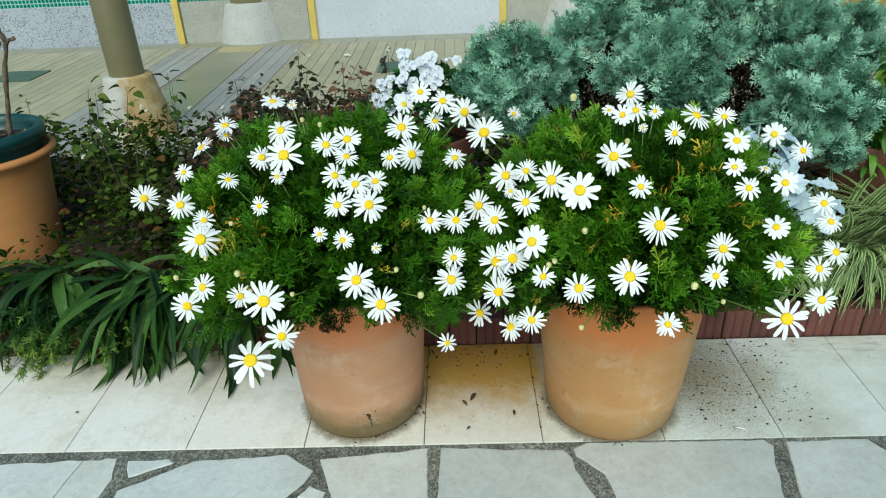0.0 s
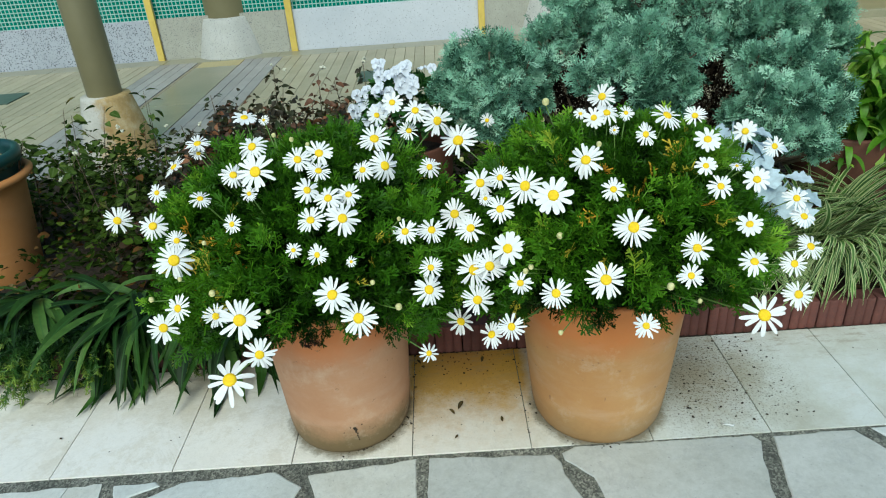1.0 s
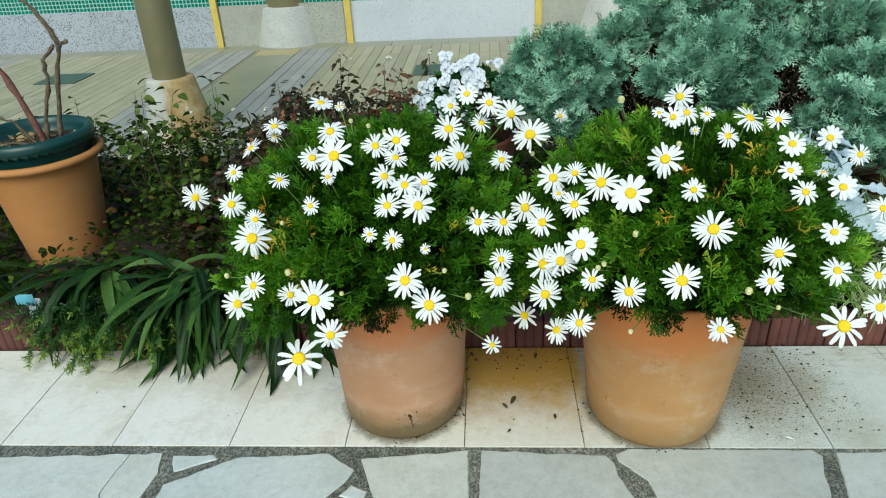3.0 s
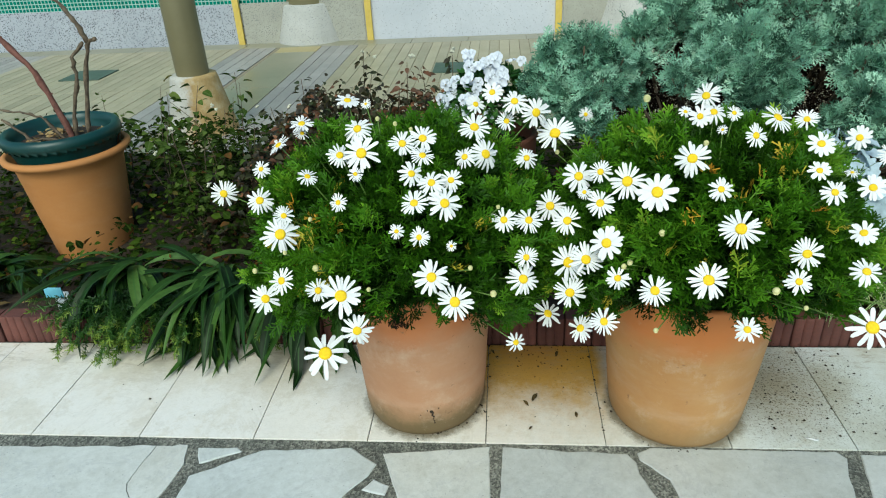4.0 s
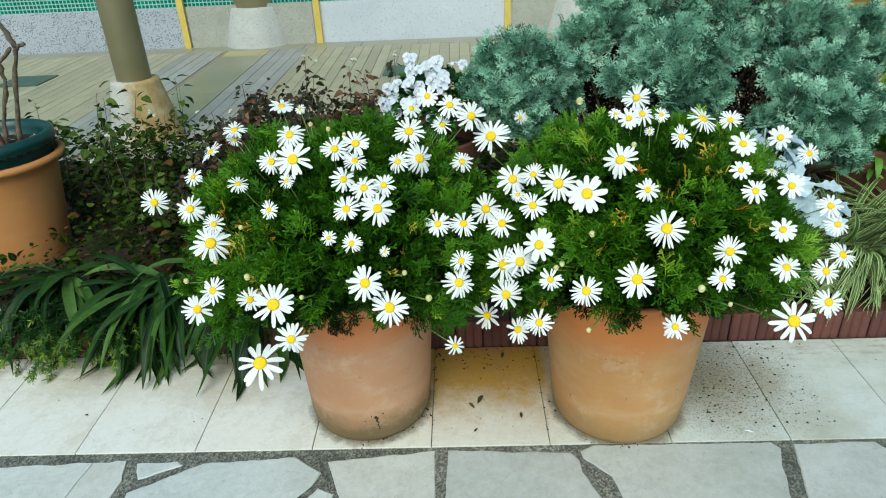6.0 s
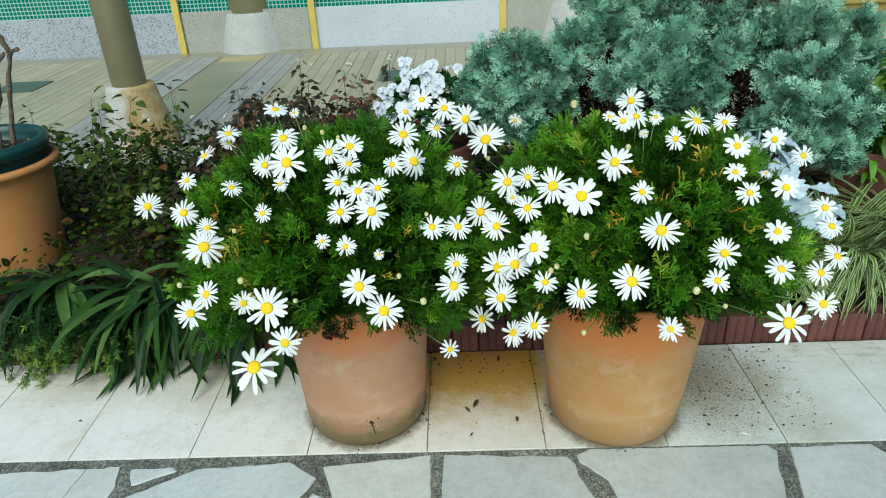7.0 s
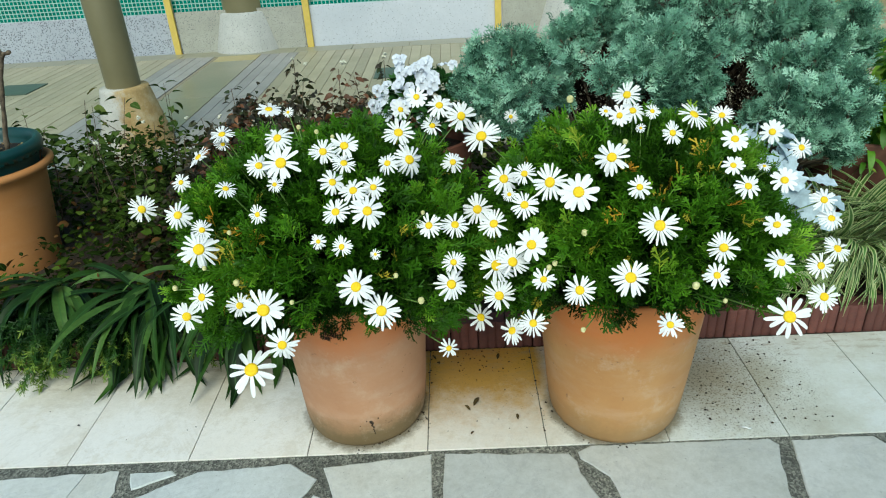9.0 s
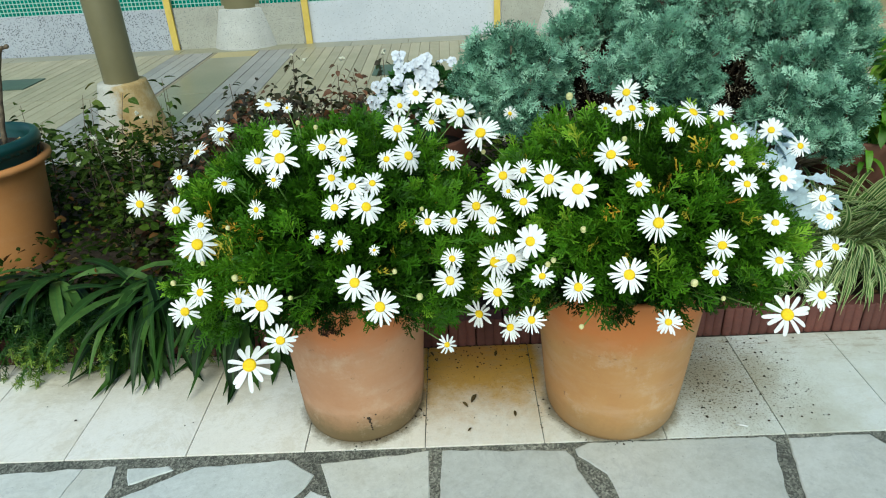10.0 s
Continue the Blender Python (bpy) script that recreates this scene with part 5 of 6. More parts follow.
    p = np.stack([x + rng.uniform(-0.10, 0.11, k), y + rng.uniform(-0.1, 0.08, k), np.full(k, top + 0.016)], 1)
    w = np.stack([rng.normal(size=k), rng.normal(size=k), rng.uniform(0, 0.35, k)], 1)
    leafy("leaf_litter", scatter(oval_leaf(3, 0.3, 0.2), p, w, rng.uniform(-1, 1, k), rng.uniform(0.010, 0.026, k), rng.uniform(0.4, 1, k)), LITTER_PALE, None, "dry curled leaves on the potting soil", "leaves", "stuff")


old_potted_shrub()


# ---- white violas in a pot ----
def viola_pot():
    x, y = 0.01, 0.80
    flower_pot(x, y, 0.115, 0.38, CLAY_DARK, "dark terracotta pot behind the marguerites", 0.004, tall=0.03)
    t = thing("white_violas", (x, y, 0.34), "white violas in bloom in a terracotta pot", "plant")
    rng, dice = np.random.default_rng(61), random.Random(61)
    k = 560
    u = rng.normal(size=(k, 3))
    u /= np.linalg.norm(u, axis=1, keepdims=True)
    u[:, 2] = np.abs(u[:, 2])
    p = np.array([x, y, 0.45]) + u * (0.12, 0.11, 0.13)
    leafy("leaves", scatter(oval_leaf(3, 0.33, 0.3), p, u + rng.normal(size=(k, 3)) * 0.4, rng.uniform(-0.6, 0.6, k), rng.uniform(0.026, 0.040, k), rng.random(k) * 0.85), VIOLA_LEAF, t)
    bm = bmesh.new()
    for j, (a, r) in enumerate(((62, 0.72), (118, 0.72), (5, 0.58), (175, 0.58), (270, 0.85))):
        c = Vector((math.cos(radians(a)), math.sin(radians(a)), 0))
        s = Vector((-c.y, c.x, 0))
        ring = [bm.verts.new(c * (0.42 + 0.5 * r * math.cos(b)) + s * (0.40 + 0.05 * math.sin(5 * b + j)) * math.sin(b) + Vector((0, 0, 0.09 * math.sin(3 * b + j) + 0.035 * j - 0.06 * math.cos(b)))) for b in (2 * math.pi * q / 9 for q in range(9))]
        hub = bm.verts.new(Vector((0, 0, -0.05)) + c * 0.15)
        for q in range(9):
            bm.faces.new((hub, ring[q], ring[(q + 1) % 9]))
    shape = mesh_of("flower", bm, VIOLA)
    for _ in range(40):
        a, e = dice.gauss(-1.9, 1.1), dice.uniform(0.1, 1.35)
        d = Vector((math.cos(a) * math.cos(e), math.sin(a) * math.cos(e), math.sin(e)))
        q = Vector((x, y, 0.475)) + Vector((d.x * 0.145, d.y * 0.13, d.z * 0.165)) * dice.uniform(0.85, 1.05)
        face = d * 0.5 + Vector((0, -0.9, 0.35)) + Vector([dice.gauss(0, 0.25) for _ in range(3)])
        ob = new("flower", shape)
        ob.matrix_basis = Matrix.Translation(q) @ face.to_track_quat("Z", "Y").to_matrix().to_4x4() @ pose(0, 0, 0, dice.uniform(-15, 15), dice.uniform(-22, 22), dice.uniform(-25, 25)) @ Matrix.Scale(dice.uniform(0.020, 0.026), 4)
        hang(ob, t)
    return t


viola_pot()


# ---- undergrowth of the bed ----
def ground_cover():
    rng = np.random.default_rng(71)
    k = 11500
    p = np.stack([rng.uniform(-2.0, 0.5, k), rng.uniform(0.50, 1.75, k), rng.random(k)], 1)
    hump = np.array([0.13 + 0.09 * noise.noise((a * 2.4, b * 2.4, 5)) + 0.15 * math.exp(-((a + 0.88) / 0.30) ** 2 - ((b - 1.08) / 0.28) ** 2) + 0.10 * math.exp(-((a + 0.45) / 0.35) ** 2 - ((b - 0.75) / 0.2) ** 2) for a, b, _ in p])
    p[:, 2] = 0.03 + p[:, 2] ** 0.8 * np.clip(hump + 0.06 * (p[:, 1] > 0.95), 0.02, 0.4)
    clear = ((p[:, 0] + 1.29) ** 2 + (p[:, 1] - 0.85) ** 2 > 0.165**2) & ((p[:, 0] - 0.01) ** 2 + (p[:, 1] - 0.8) ** 2 > 0.14**2)
    p = p[clear]
    k = len(p)
    w = np.stack([rng.normal(size=k), rng.normal(size=k) - 0.4, rng.uniform(-0.1, 0.9, k)], 1)
    tint = rng.random(k) ** 2.4 * 0.9
    tint[rng.random(k) < 0.05] = 1.0
    leafy("ground_cover", scatter(oval_leaf(3, 0.36, 0.25), p, w, rng.uniform(-0.9, 0.9, k), 0.012 + 0.026 * rng.random(k) ** 1.6, tint), IVY_LEAF, None, "dense dull green ground cover over the planting bed", "ground cover", "stuff")
    k = 1400
    p = np.stack([rng.uniform(-2.0, 2.0, k), rng.uniform(0.42, 1.7, k), np.full(k, 0.06)], 1)
    p[:, 2] = [0.045 + 0.03 * noise.noise((a * 3, b * 3, 0)) for a, b, _ in p]
    w = np.stack([rng.normal(size=k), rng.normal(size=k), rng.uniform(-0.05, 0.35, k)], 1)
    leafy("leaf_litter", scatter(oval_leaf(3, 0.26, 0.3), p, w, rng.uniform(-1.2, 1.2, k), rng.uniform(0.015, 0.05, k), rng.random(k)), LITTER, None, "brown dry leaf litter on the bed soil", "leaves", "stuff")


ground_cover()


def leafy_shoots(name, base, count, height, lean, leaf_size, material, seed, label, category, per=16, spread=0.3):
    """Thin upright shoots with alternate leaves."""
    rng = np.random.default_rng(seed)
    t = thing(name, (base[0], base[1], 0.04), label, category)
    leaf = oval_leaf(4, 0.36, 0.3, 0.12, 0.4)
    for i in range(count):
        foot = np.array([base[0] + rng.uniform(-spread, spread), base[1] + rng.uniform(-0.18, 0.18), 0.03])
        h = height * rng.uniform(0.6, 1.02)
        tip = foot + np.array([rng.normal() * lean, rng.normal() * lean * 0.6 - 0.02, h])
        mid = (foot + tip) / 2 + rng.normal(size=3) * 0.03
        bm = bmesh.new()
        bow = [(1 - a) ** 2 * foot + 2 * a * (1 - a) * (2 * mid - (foot + tip) / 2) + a * a * tip for a in np.linspace(0, 1, 7)]
        tube(bm, bow, np.linspace(0.003, 0.0008, 7), 5)
        stem = part("stem", bm, CANE, t)
        s = np.linspace(0.35, 1.0, per)
        p = np.array([(1 - a) ** 2 * foot + 2 * a * (1 - a) * (2 * mid - (foot + tip) / 2) + a * a * tip for a in s])
        w = np.stack([rng.normal(size=per), rng.normal(size=per), rng.uniform(-0.5, 0.5, per)], 1)
        p = p + w / np.linalg.norm(w, axis=1, keepdims=True) * rng.uniform(0.004, 0.03, (per, 1))
        leafy("leaves", scatter(leaf, p, w, rng.uniform(-0.6, 0.6, per), leaf_size * rng.uniform(0.6, 1.2, per), rng.random(per) ** 1.7 * 0.97), material, stem)
    return t


def blossom_mesh():
    """A tiny tuft of rounded white petals, radius 1."""
    dice = random.Random(5)
    bm = bmesh.new()
    for i in range(9):
        c = Vector([dice.gauss(0, 0.24) for _ in range(3)])
        made = bmesh.ops.create_icosphere(bm, subdivisions=1, radius=0.46)["verts"]
        squash = [dice.uniform(0.5, 1.2) for _ in range(3)]
        for v in made:
            v.co = Vector((v.co.x * squash[0], v.co.y * squash[1], v.co.z * squash[2])) + c
    return mesh_of("blossom", bm, CREAM_PETAL)


BLOSSOM = blossom_mesh()


def blossoms(places, owner, size=0.008):
    for k, p in enumerate(places):
        ob = new("blossom", BLOSSOM)
        ob.matrix_basis = Matrix.Translation(p) @ pose(0, 0, 0, 40 * k, 25 * k, 70 * k) @ Matrix.Scale(size * (0.75 + 0.25 * (k % 3)), 4)
        hang(ob, owner, "tiny cream-white blossom")


def bronze_shrub(tips, seed):
    """A low dark thicket with thin shoots of bronze leaflets standing out of it."""
    rng = np.random.default_rng(seed)
    t = thing("bronze_shrub", (-0.40, 0.95, 0.04), "twiggy shrub with dark bronze leaves and pale buds", "shrub")
    leaf = oval_leaf(4, 0.34, 0.35, 0.14, 0.42)
    k = 6500
    x, y = rng.uniform(-0.92, 0.04, k), rng.normal(0.95, 0.09, k)
    top = 0.495 + 0.03 * np.sin(x * 9 + 1) + np.array([0.06 * noise.noise((a * 7, b * 7, 3)) for a, b in zip(x, y)])
    top = np.minimum(top, 0.53 - 1.0 * np.maximum(0, -0.52 - x))
    p = np.stack([x, y, 0.05 + (top - 0.05) * rng.random(k) ** 0.7], 1)
    w = np.stack([rng.normal(size=k), rng.normal(size=k) - 0.3, rng.uniform(-0.8, 0.5, k)], 1)
    tint = np.clip(rng.random(k) ** 1.3 + 0.25 * (p[:, 2] > 0.33) * rng.random(k), 0, 1)
    leafy("thicket", scatter(leaf, p, w, rng.uniform(-1, 1, k), 0.013 + 0.02 * rng.random(k) ** 1.5, tint), BRONZE_LEAF, t, "dense dark bronze-green leaves")
    for n, (x, z, rose) in enumerate(tips):
        y = 0.95 + rng.uniform(-0.05, 0.05)
        tip = np.array([x, y, z])
        foot = np.array([x + rng.uniform(-0.05, 0.05), y + 0.02, 0.10])
        mid = (tip + foot) / 2 + rng.normal(size=3) * (0.02, 0.02, 0.0)
        at = lambda s: (1 - s) ** 2 * foot + 2 * s * (1 - s) * mid + s * s * tip
        bm = bmesh.new()
        tube(bm, [at(s) for s in np.linspace(0, 1, 8)], np.linspace(0.0026, 0.0010, 8), 5)
        stem = part("stem", bm, CANE, t)
        per = 36 if rose else 30
        s = np.concatenate([np.linspace(0.55, 1.0, per), np.linspace(0.3, 0.75, 8)])
        p = np.array([at(a) for a in s])
        w = np.stack([rng.normal(size=len(s)), rng.normal(size=len(s)) * 0.7, rng.uniform(-0.7, 0.3, len(s))], 1)
        w /= np.linalg.norm(w, axis=1, keepdims=True)
        p = p + w * rng.uniform(0.002, 0.030 if rose else 0.020, (len(s), 1))
        tint = rng.uniform(0.72, 1.0, len(s)) if rose else rng.uniform(0.2, 0.72, len(s))
        leafy("leaves", scatter(leaf, p, w, rng.uniform(-0.9, 0.9, len(s)), 0.026 * rng.uniform(0.5, 1.15, len(s)), tint), BRONZE_LEAF, stem)
    blossoms([(-0.366, 0.94, 0.618), (-0.332, 0.94, 0.602), (-0.222, 0.94, 0.60), (-0.715, 0.94, 0.462), (-0.61, 0.93, 0.462), (-0.255, 0.93, 0.442), (-0.16, 0.90, 0.476), (-0.49, 0.90, 0.405), (-0.10, 0.95, 0.612)], t, 0.0085)
    return t


bronze_shrub([(-0.37, 0.61, 0), (-0.35, 0.545, 0), (-0.405, 0.50, 0), (-0.235, 0.585, 1), (-0.20, 0.55, 1), (-0.26, 0.51, 1), (-0.30, 0.48, 0), (-0.576, 0.533, 0), (-0.48, 0.523, 0), (-0.53, 0.47, 0), (-0.45, 0.47, 0), (-0.10, 0.606, 0), (-0.14, 0.52, 1), (-0.17, 0.49, 1), (-0.12, 0.46, 1), (-0.69, 0.445, 0), (-0.63, 0.45, 0), (-0.74, 0.40, 0), (-0.60, 0.42, 1), (-0.34, 0.46, 1)], 81)
heart = leafy_shoots("heart_leaf_plant", (-1.15, 1.10), 26, 0.46, 0.06, 0.034, HEART_LEAF, 82, "leafy green plant with heart-shaped leaves", "plant", 18, 0.27)
blossoms([(-0.839, 0.90, 0.484), (-0.83, 0.90, 0.468), (-0.99, 0.90, 0.41), (-0.845, 0.91, 0.475), (-1.06, 0.90, 0.33), (-0.86, 0.80, 0.26)], heart)
leafy_shoots("heart_leaf_plant", (-0.84, 1.05), 20, 0.27, 0.05, 0.028, HEART_LEAF, 83, "leafy green plant with heart-shaped leaves", "plant", 20, 0.26)
def lime_plant(base, seed):
    """Arching thin shoots with long narrow drooping leaves."""
    rng = np.random.default_rng(seed)
    t = thing("green_leaf_plant", base, "bright green plant with long drooping leaves in a dark pot", "plant")
    for i in range(84):
        a = rng.uniform(0, 6.28)
        out = rng.uniform(0.03, 0.22)
        foot = np.array(base) + np.array([math.cos(a), math.sin(a), 0]) * 0.05
        tip = np.array(base) + np.array([math.cos(a) * out + 0.06, math.sin(a) * out, rng.uniform(-0.12, 0.27)])
        mid = (foot + tip) / 2 + np.array([0, 0, 0.06])
        at = lambda s: (1 - s) ** 2 * foot + 2 * s * (1 - s) * mid + s * s * tip
        bm = bmesh.new()
        tube(bm, [at(s) for s in np.linspace(0, 1, 7)], np.linspace(0.0024, 0.001, 7), 5)
        stem = part("stem", bm, STALK, t)
        n = 11
        s = rng.uniform(0.35, 1.0, n)
        ways = np.stack([rng.normal(size=n), rng.normal(size=n), rng.uniform(-0.5, 0.8, n)], 1)
        leafy("leaves", blades(np.array([at(k) for k in s]), ways, rng.uniform(0.05, 0.12, n), rng.uniform(0.006, 0.014, n), rng.uniform(1.0, 3.0, n), rng, 6, "lance", 0.2), LIME_LEAF, stem)
    return t


lime_plant((1.31, 0.84, 0.33), 84)
flower_pot(1.30, 0.86, 0.13, 0.31, CLAY_DARK, "dark red-brown terracotta pot in shade", 0.004, tall=0.03)


def sprig(p, w, length, rng):
    """A trailing stem with short needles."""
    n = int(length / 0.0045)
    pts = []
    p, w = np.array(p, float), np.array(w, float)
    for i in range(n):
        pts.append(p.copy())
        w = w / np.linalg.norm(w)
        p = p + w * 0.0045
        w = w + rng.normal(size=3) * 0.05 + np.array([0, 0, -0.035])
        if p[2] < 0.010:
            p[2], w[2] = 0.010, 0.03
    at = np.repeat(np.array(pts), 5, 0)
    ways = rng.normal(size=at.shape) + np.repeat(np.gradient(np.array(pts), axis=0) / 0.0045, 5, 0) * 0.9
    t = np.clip(np.repeat(np.linspace(0, 1, n) ** 2.5, 5) + rng.normal(size=5 * n) * 0.10, 0, 1)
    needle = (np.array([(-0.1, 0, 0), (0.1, 0, 0), (0.07, 1, 0), (-0.07, 1, 0)], float), np.array([(0, 1, 2, 3)]), np.array([(0, 0), (1, 0), (1, 1), (0, 1)], float))
    return scatter(needle, at, ways, rng.uniform(-1, 1, 5 * n), rng.uniform(0.009, 0.015, 5 * n), t)


def trailing_sprigs(base, count, seed, label):
    rng = np.random.default_rng(seed)
    t = thing("trailing_sprigs", base, label, "plant", "trailing needle-leaved plants")
    for i in range(count):
        a = -1.75 + rng.normal() * 0.6
        s = np.array(base) + np.array([rng.uniform(-0.12, 0.12), rng.uniform(-0.03, 0.03), rng.uniform(0, 0.05)])
        leafy("sprig", sprig(s, (math.cos(a), math.sin(a), rng.uniform(-0.1, 0.5)), rng.uniform(0.10, 0.22), rng), NEEDLE, t)
    return t


trailing_sprigs((-0.98, 0.40, 0.085), 60, 91, "trailing needle-leaved sprigs over the brick edging")
trailing_sprigs((-0.86, 0.39, 0.085), 54, 93, "trailing needle-leaved sprigs over the brick edging")
trailing_sprigs((-0.66, 0.42, 0.08), 26, 92, "trailing needle-leaved sprigs under the strap leaves")

# plant tag in the bed
bm = bmesh.new()
box(bm, (-1.222, 0.435, 0.082), (-1.170, 0.438, 0.114), 0.001)
tag = thing("plant_label", (-1.19, 0.46, 0.04), "small light blue plastic plant label in the soil", "label")
part("face", bm, BLUE_TAG, tag)
bm = bmesh.new()
box(bm, (-1.20, 0.4385, 0.03), (-1.155, 0.4405, 0.10), 0.0008)
part("stake", bm, PALE_TAG, tag, "white printed stake")


# ---- loose bits on the tiles ----
def crumbs():
    rng = np.random.default_rng(15)
    k = 640
    zone = rng.random(k)
    p = np.stack([np.where(zone < 0.55, rng.uniform(0.0, 0.27, k), rng.uniform(0.57, 0.86, k)), rng.uniform(0.02, 0.33, k) ** 0.9, np.full(k, 0.003)], 1)
    ring = (zone > 0.30) & (zone < 0.55)
    side, a = rng.random(k) < 0.5, rng.uniform(-0.6, 2.6, k)
    a = np.where(side, -a + 1.0, a + 2.2)
    away = np.where(side, 0.130, 0.138) + rng.random(k) ** 2 * 0.02
    p[ring, 0] = (np.where(side, -0.142, 0.420) + np.cos(a) * away)[ring]
    p[ring, 1] = (np.where(side, 0.142, 0.130) + np.sin(a) * away)[ring]
    back = (zone > 0.12) & (zone < 0.30)
    p[back, 0], p[back, 1] = rng.uniform(0.0, 0.25, back.sum()), 0.338 - rng.random(back.sum()) ** 2 * 0.09
    seam = (zone > 0.05) & (zone < 0.12)
    p[seam, 0], p[seam, 1] = np.where(side, 0.006, 0.254)[seam] + rng.normal(size=seam.sum()) * 0.003, rng.uniform(0.03, 0.33, seam.sum())
    few = zone > 0.94
    p[few, 0] = rng.uniform(-0.9, 1.2, few.sum())
    lump = (np.array([(-0.5, -0.3, 0), (0.5, -0.35, 0), (0.45, 0.4, 0), (-0.4, 0.3, 0), (0.02, 0.0, 0.5)], float), np.array([(0, 1, 4, 4), (1, 2, 4, 4), (2, 3, 4, 4), (3, 0, 4, 4)]), np.zeros((5, 2)))
    v, f, _, _ = scatter((lump[0][:, [0, 2, 1]], lump[1], lump[2]), p, np.tile([[0, 0, 1.0]], (k, 1)), rng.uniform(0, 6.28, k), (0.0016 + 0.0055 * rng.random(k) ** 2) * rng.uniform(0.6, 1, k), np.zeros(k))
    me = bpy.data.meshes.new("soil_crumbs")
    me.from_pydata(v.tolist(), [], [tuple(dict.fromkeys(q)) for q in f.tolist()])
    me.materials.append(SOIL)
    tagged(new("soil_crumbs", me), "dark soil crumbs scattered on the tiles", "soil", "", "stuff")


crumbs()


def debris():
    """Withered bits and a curled petal lying on the tiles."""
    leaf = oval_leaf(5, 0.28, -0.5, 0.3, 0.5)
    for x, y, a, size, tint in ((0.105, 0.125, 40, 0.020, 0.1), (0.098, 0.110, 160, 0.016, 0.5), (0.20, 0.075, 100, 0.012, 0.2), (0.095, 0.035, 20, 0.010, 0.1), (-0.01, 0.20, 80, 0.016, 0.0), (-0.30, 0.26, 10, 0.013, 0.2), (0.17, 0.29, 70, 0.014, 0.1), (0.02, 0.30, 150, 0.013, 0.1)):
        p, w = np.array([[x, y, 0.002]]), np.array([[math.cos(radians(a)), math.sin(radians(a)), 0.25]])
        leafy("dry_leaf", scatter(leaf, p, w, np.zeros(1), np.array([size]), np.array([tint])), LITTER, None, "tiny withered leaf lying on the tiles", "leaf")
    bm = bmesh.new()
    tube(bm, [(0.655, 0.024, 0.004), (0.664, 0.018, 0.007), (0.674, 0.016, 0.005), (0.680, 0.020, 0.003)], (0.0012, 0.0020, 0.0018, 0.0008), 5)
    lone("fallen_petal", bm, PETAL, "curled white petal lying on a tile", "petal")


debris()


# ---- brick edging, paving stones, tiles and plaza bricks ----
def fluted_brick():
    """An upright edging brick with three flutes on its face; 0.068 wide, 0.075 high."""
    bm = bmesh.new()
    outline = []
    w, n = 0.0655, 24
    for i in range(n + 1):
        u = i / n
        flute = -0.0045 * abs(math.sin(3 * math.pi * u)) ** 0.6
        outline.append((-w / 2 + w * u, flute + 0.002))
    outline += [(w / 2, 0.045), (-w / 2, 0.045)]
    low = [bm.verts.new((x, y, -0.012)) for x, y in outline]
    mid = [bm.verts.new((x, y, 0.070)) for x, y in outline]
    top = [bm.verts.new((x * 0.97, y * 0.94 + 0.0015, 0.074)) for x, y in outline]
    for a, b in ((low, mid), (mid, top)):
        for i in range(len(outline)):
            j = (i + 1) % len(outline)
            bm.faces.new((a[i], a[j], b[j], b[i]))
    bm.faces.new(top)
    return mesh_of("brick", bm, BRICK, False)


edging = thing("brick_edging", (0, 0.36, 0), "low edging of fluted red-brown bricks along the bed", "edging", kind="structure")
edge_brick = fluted_brick()
for i in range(62):
    ob = new("brick", edge_brick)
    ob.matrix_basis = pose(-2.1 + i * 0.0685, 0.347 + random.uniform(-0.002, 0.003), random.uniform(-0.003, 0.002), random.uniform(-1.5, 1.5), 0, random.uniform(-1.5, 1.5))
    hang(ob, edging)

border = thing("tile_border", (0, 0.17, 0), "border of cream marble tiles in front of the bed", "paving", kind="structure")
joints = [-3.262 + 0.25 * i for i in range(8)] + [-1.262, -1.010, -0.757, -0.498, -0.2475, 0.0045, 0.2525, 0.504, 0.747, 0.992] + [1.242 + 0.25 * i for i in range(9)]
for x0, x1 in zip(joints, joints[1:]):
    w = (x1 - x0) / 2 - 0.0010
    bm = bmesh.new()
    box(bm, (-w, -0.173, -0.03), (w, 0.168, 0.0), 0.0009)
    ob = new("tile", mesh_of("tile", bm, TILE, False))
    ob.matrix_basis = pose((x0 + x1) / 2, 0.170, random.uniform(-0.0006, 0.0006))
    hang(ob, border)

paving = thing("crazy_paving", (0, -0.3, 0), "crazy paving of irregular grey-white stones", "paving", kind="structure")


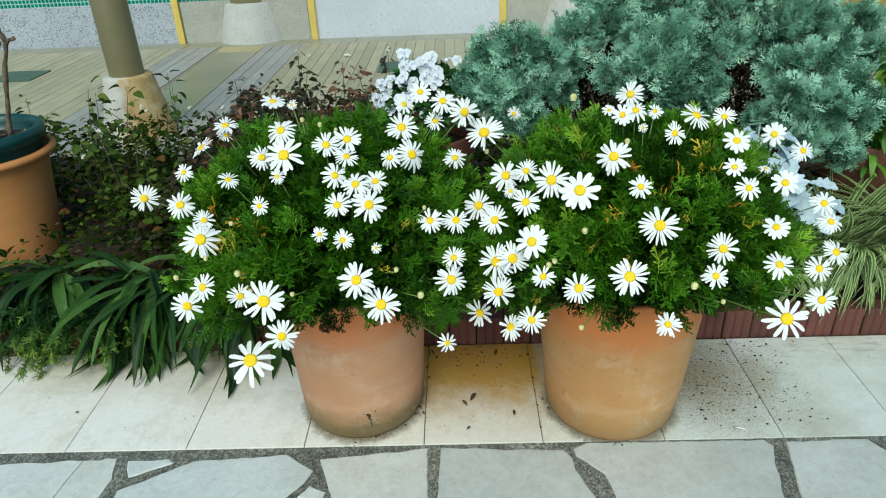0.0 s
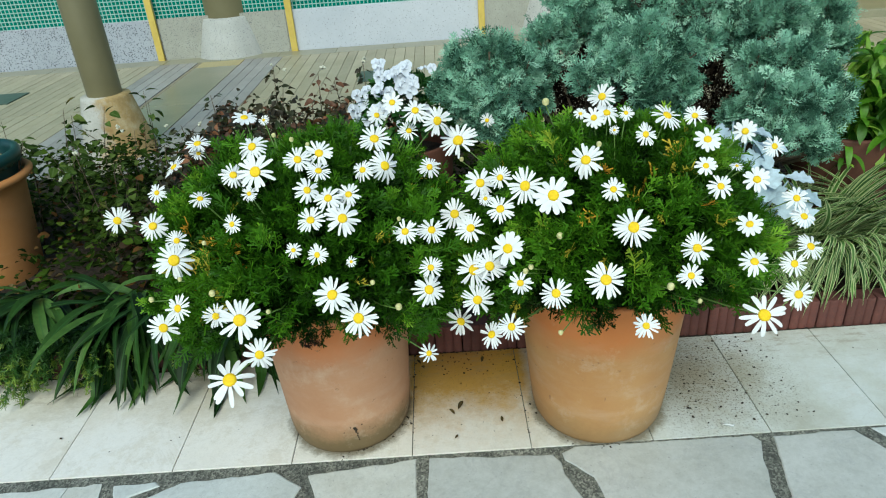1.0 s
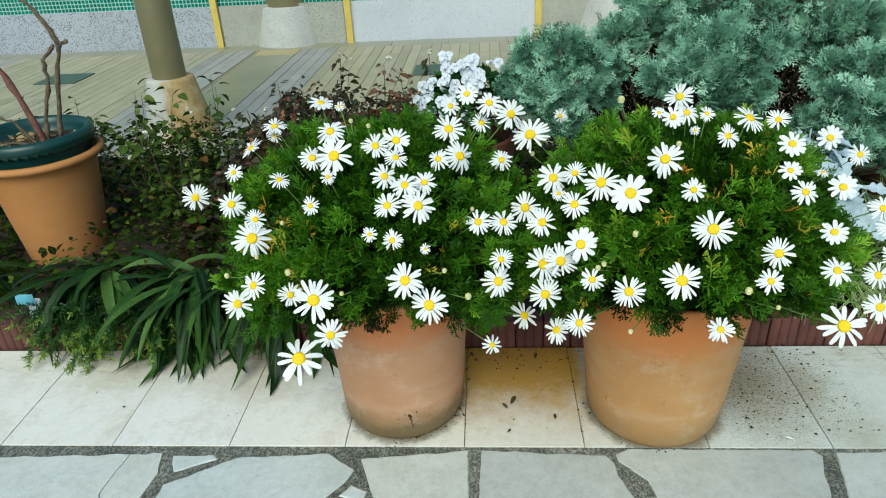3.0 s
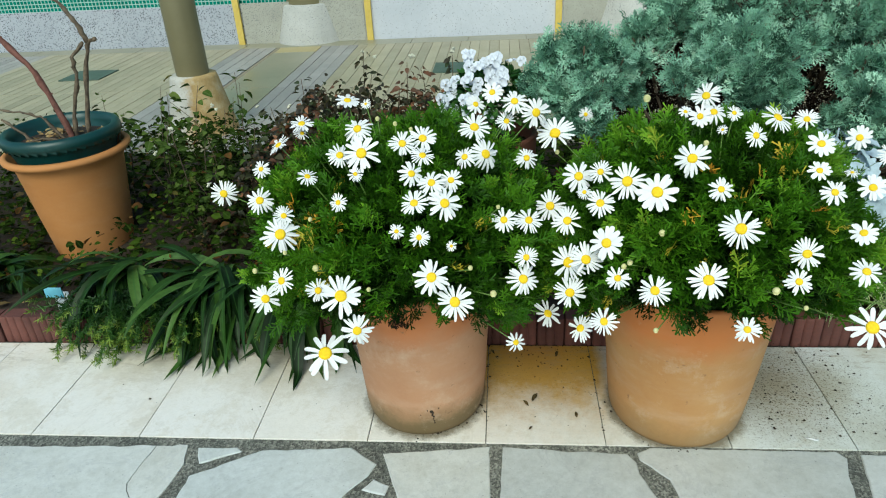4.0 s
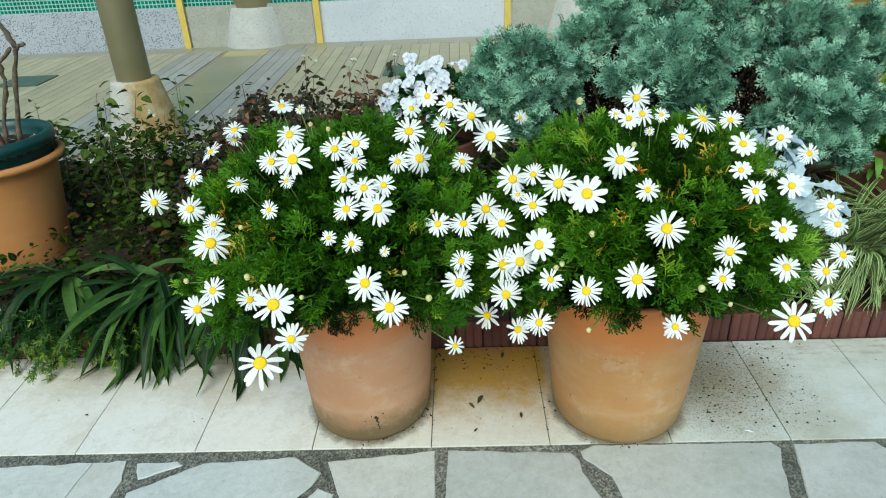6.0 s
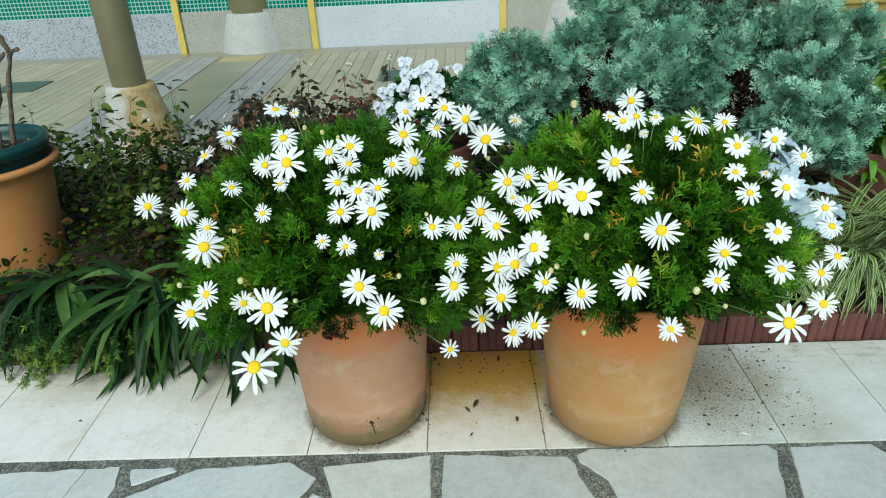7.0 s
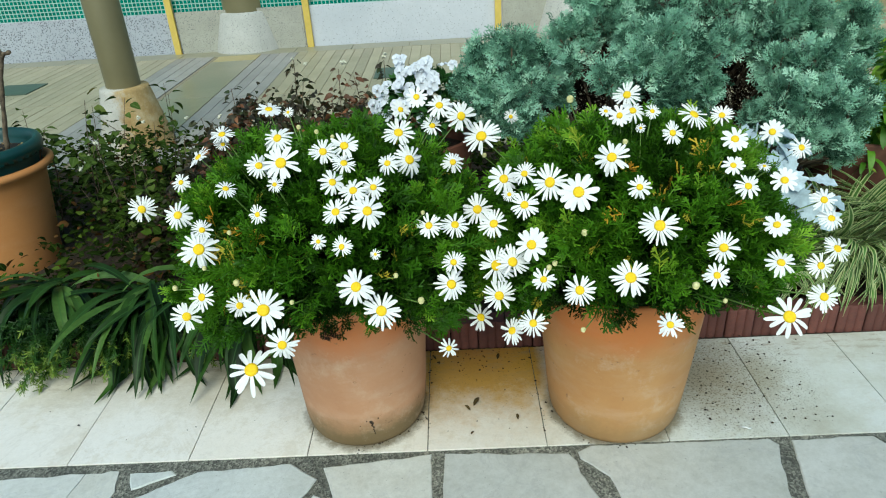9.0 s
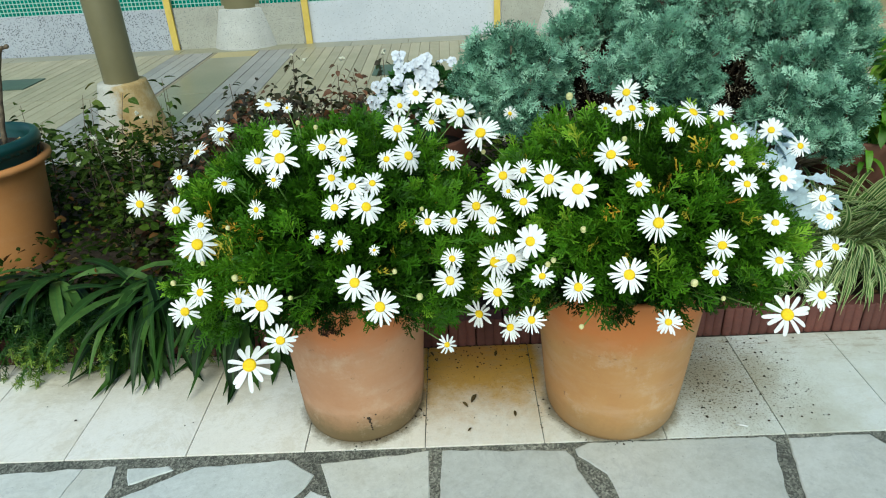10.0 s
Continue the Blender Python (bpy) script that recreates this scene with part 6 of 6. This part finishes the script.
def paver(corners, z=0.0, inset=0.003, material=None):
    """One flat irregular stone with rounded, uneven edges."""
    pts = [Vector((x, y, 0)) for x, y in corners]
    if sum(a.x * b.y - a.y * b.x for a, b in zip(pts, pts[1:] + pts[:1])) < 0:
        pts.reverse()
    mid = sum(pts, Vector()) / len(pts)
    fine = []
    for a, b in zip(pts, pts[1:] + pts[:1]):
        n = max(1, int((b - a).length / 0.016))
        for k in range(n):
            p = a.lerp(b, k / n)
            fine.append(p + (0.004 if k else 0.0) * Vector((noise.noise((p.x * 22, p.y * 22, 1)), noise.noise((p.x * 22, p.y * 22, 7)), 0)) + (0.0022 if k else 0.0) * Vector((noise.noise((p.x * 80, p.y * 80, 3)), noise.noise((p.x * 80, p.y * 80, 9)), 0)))
    bm = bmesh.new()
    low = [bm.verts.new((p.x - mid.x, p.y - mid.y, -0.03)) for p in fine]
    up = [bm.verts.new((p.x - mid.x, p.y - mid.y, -0.0016)) for p in fine]
    top = [bm.verts.new((*(p - mid - (p - mid).normalized() * inset).xy, 0.0)) for p in fine]
    for a, b in ((low, up), (up, top)):
        for i in range(len(fine)):
            j = (i + 1) % len(fine)
            bm.faces.new((a[i], a[j], b[j], b[i]))
    bm.faces.new(top)
    ob = new("stone", mesh_of("stone", bm, material or PAVER, False))
    ob.matrix_basis = pose(mid.x, mid.y, z)
    hang(ob, paving)


paver([(-1.20, -0.045), (-0.801, -0.034), (-0.705, -0.030), (-0.713, -0.077), (-0.718, -0.136), (-0.685, -0.18), (-0.69, -0.40), (-1.15, -0.42)], 0, 0.0008, PAVER_WARM)
paver([(-0.7035, -0.030), (-0.635, -0.026), (-0.621, -0.08), (-0.634, -0.159), (-0.648, -0.20), (-0.66, -0.34), (-0.688, -0.36), (-0.6835, -0.18), (-0.7165, -0.136), (-0.7115, -0.077)], 0, 0.0008, PAVER_WARM)
paver([(-0.609, -0.034), (-0.523, -0.030), (-0.511, -0.041), (-0.590, -0.077)])
paver([(-0.598, -0.111), (-0.469, -0.037), (-0.278, -0.024), (-0.217, -0.068), (-0.229, -0.099), (-0.29, -0.18), (-0.30, -0.38), (-0.60, -0.40), (-0.60, -0.177)])
paver([(-0.236, -0.135), (-0.216, -0.108), (-0.183, -0.124), (-0.188, -0.147)])
paver([(-0.27, -0.175), (-0.225, -0.165), (-0.15, -0.20), (-0.14, -0.36), (-0.27, -0.37)])
paver([(-0.208, -0.039), (0.013, -0.013), (0.015, -0.157), (0.01, -0.40), (-0.11, -0.40), (-0.14, -0.185), (-0.162, -0.155)], 0, 0.003, PAVER_WARM)
paver([(0.040, -0.014), (0.292, -0.026), (0.306, -0.048), (0.307, -0.078), (0.334, -0.147), (0.35, -0.36), (0.05, -0.42), (0.034, -0.157)], 0, 0.003, PAVER_GREY)
paver([(0.312, -0.023), (0.34, -0.008), (0.703, -0.009), (0.716, -0.026), (0.685, -0.135), (0.66, -0.40), (0.39, -0.36), (0.372, -0.146), (0.362, -0.091), (0.334, -0.060), (0.314, -0.042)], 0, 0.003, PAVER_GREY)
paver([(0.746, -0.015), (0.911, -0.012), (0.944, -0.069), (0.90, -0.40), (0.69, -0.41), (0.709, -0.175)], 0, 0.003, PAVER_GREY)
paver([(0.948, -0.010), (1.05, -0.008), (1.02, -0.045), (0.968, -0.042)])
paver([(0.97, -0.075), (1.07, -0.06), (1.35, -0.02), (1.40, -0.40), (0.94, -0.42)], 0, 0.003, PAVER_GREY)
# further rows under and behind the camera
for i in range(-5, 6):
    for j in range(1, 6):
        x, y = i * 0.42 + 0.2 * (j % 2), -0.28 - 0.36 * j
        quad = [(x - 0.19, y - 0.16), (x + 0.19, y - 0.16), (x + 0.19, y + 0.16), (x - 0.19, y + 0.16)]
        paver([(a + random.uniform(-0.025, 0.025), b + random.uniform(-0.02, 0.02)) for a, b in quad], 0, 0.003, random.choice((PAVER, PAVER_WARM)))

plaza = thing("plaza_paving", (0, 3, 0), "plaza of long yellow-beige paving bricks with a grey band", "paving", kind="structure")


def long_brick(material, width):
    bm = bmesh.new()
    box(bm, (-width / 2 + 0.0016, -0.61, -0.03), (width / 2 - 0.0016, 0.611, 0.0), 0.0015)
    return mesh_of("paving_brick", bm, material, False)


PITCH = 0.0725
beige, grey = long_brick(PLANK, PITCH), long_brick(PLANK_GREY, PITCH)
for i in range(-60, 58):
    x = (i + 0.5) * PITCH - 0.054
    if -1.70 < x < -1.36:
        continue
    for j in range(2):
        ob = new("paving_brick", grey if -1.99 < x < -1.08 or x < -3.62 else beige)
        ob.matrix_basis = pose(x, 1.77 + 0.61 + j * 1.227, random.uniform(-0.0008, 0.0008))
        hang(ob, plaza)
bm = bmesh.new()
box(bm, (-1.684, 1.77, -0.03), (-1.364, 3.0, 0.0), 0.002)
part("slab", bm, SLAB, plaza, "wet-looking olive-grey stone slab", False)
bm = bmesh.new()
box(bm, (-1.684, 3.004, -0.03), (-1.364, 4.03, 0.0), 0.002)
part("slab", bm, SLAB, plaza, "wet-looking olive-grey stone slab", False)
bm = bmesh.new()
box(bm, (-1.684, 4.034, -0.03), (-1.364, 4.218, 0.0), 0.002)
part("slab", bm, SLAB_OCHRE, plaza, "ochre stone slab", False)
bm = bmesh.new()
box(bm, (-0.22, -0.097, -0.03), (0.22, 0.095, 0.0), 0.002)
header = mesh_of("header_brick", bm, SLAB, False)
for i in range(-9, 5):
    ob = new("header_brick", header)
    ob.matrix_basis = pose(i * 0.444, 4.319, 0)
    hang(ob, plaza)
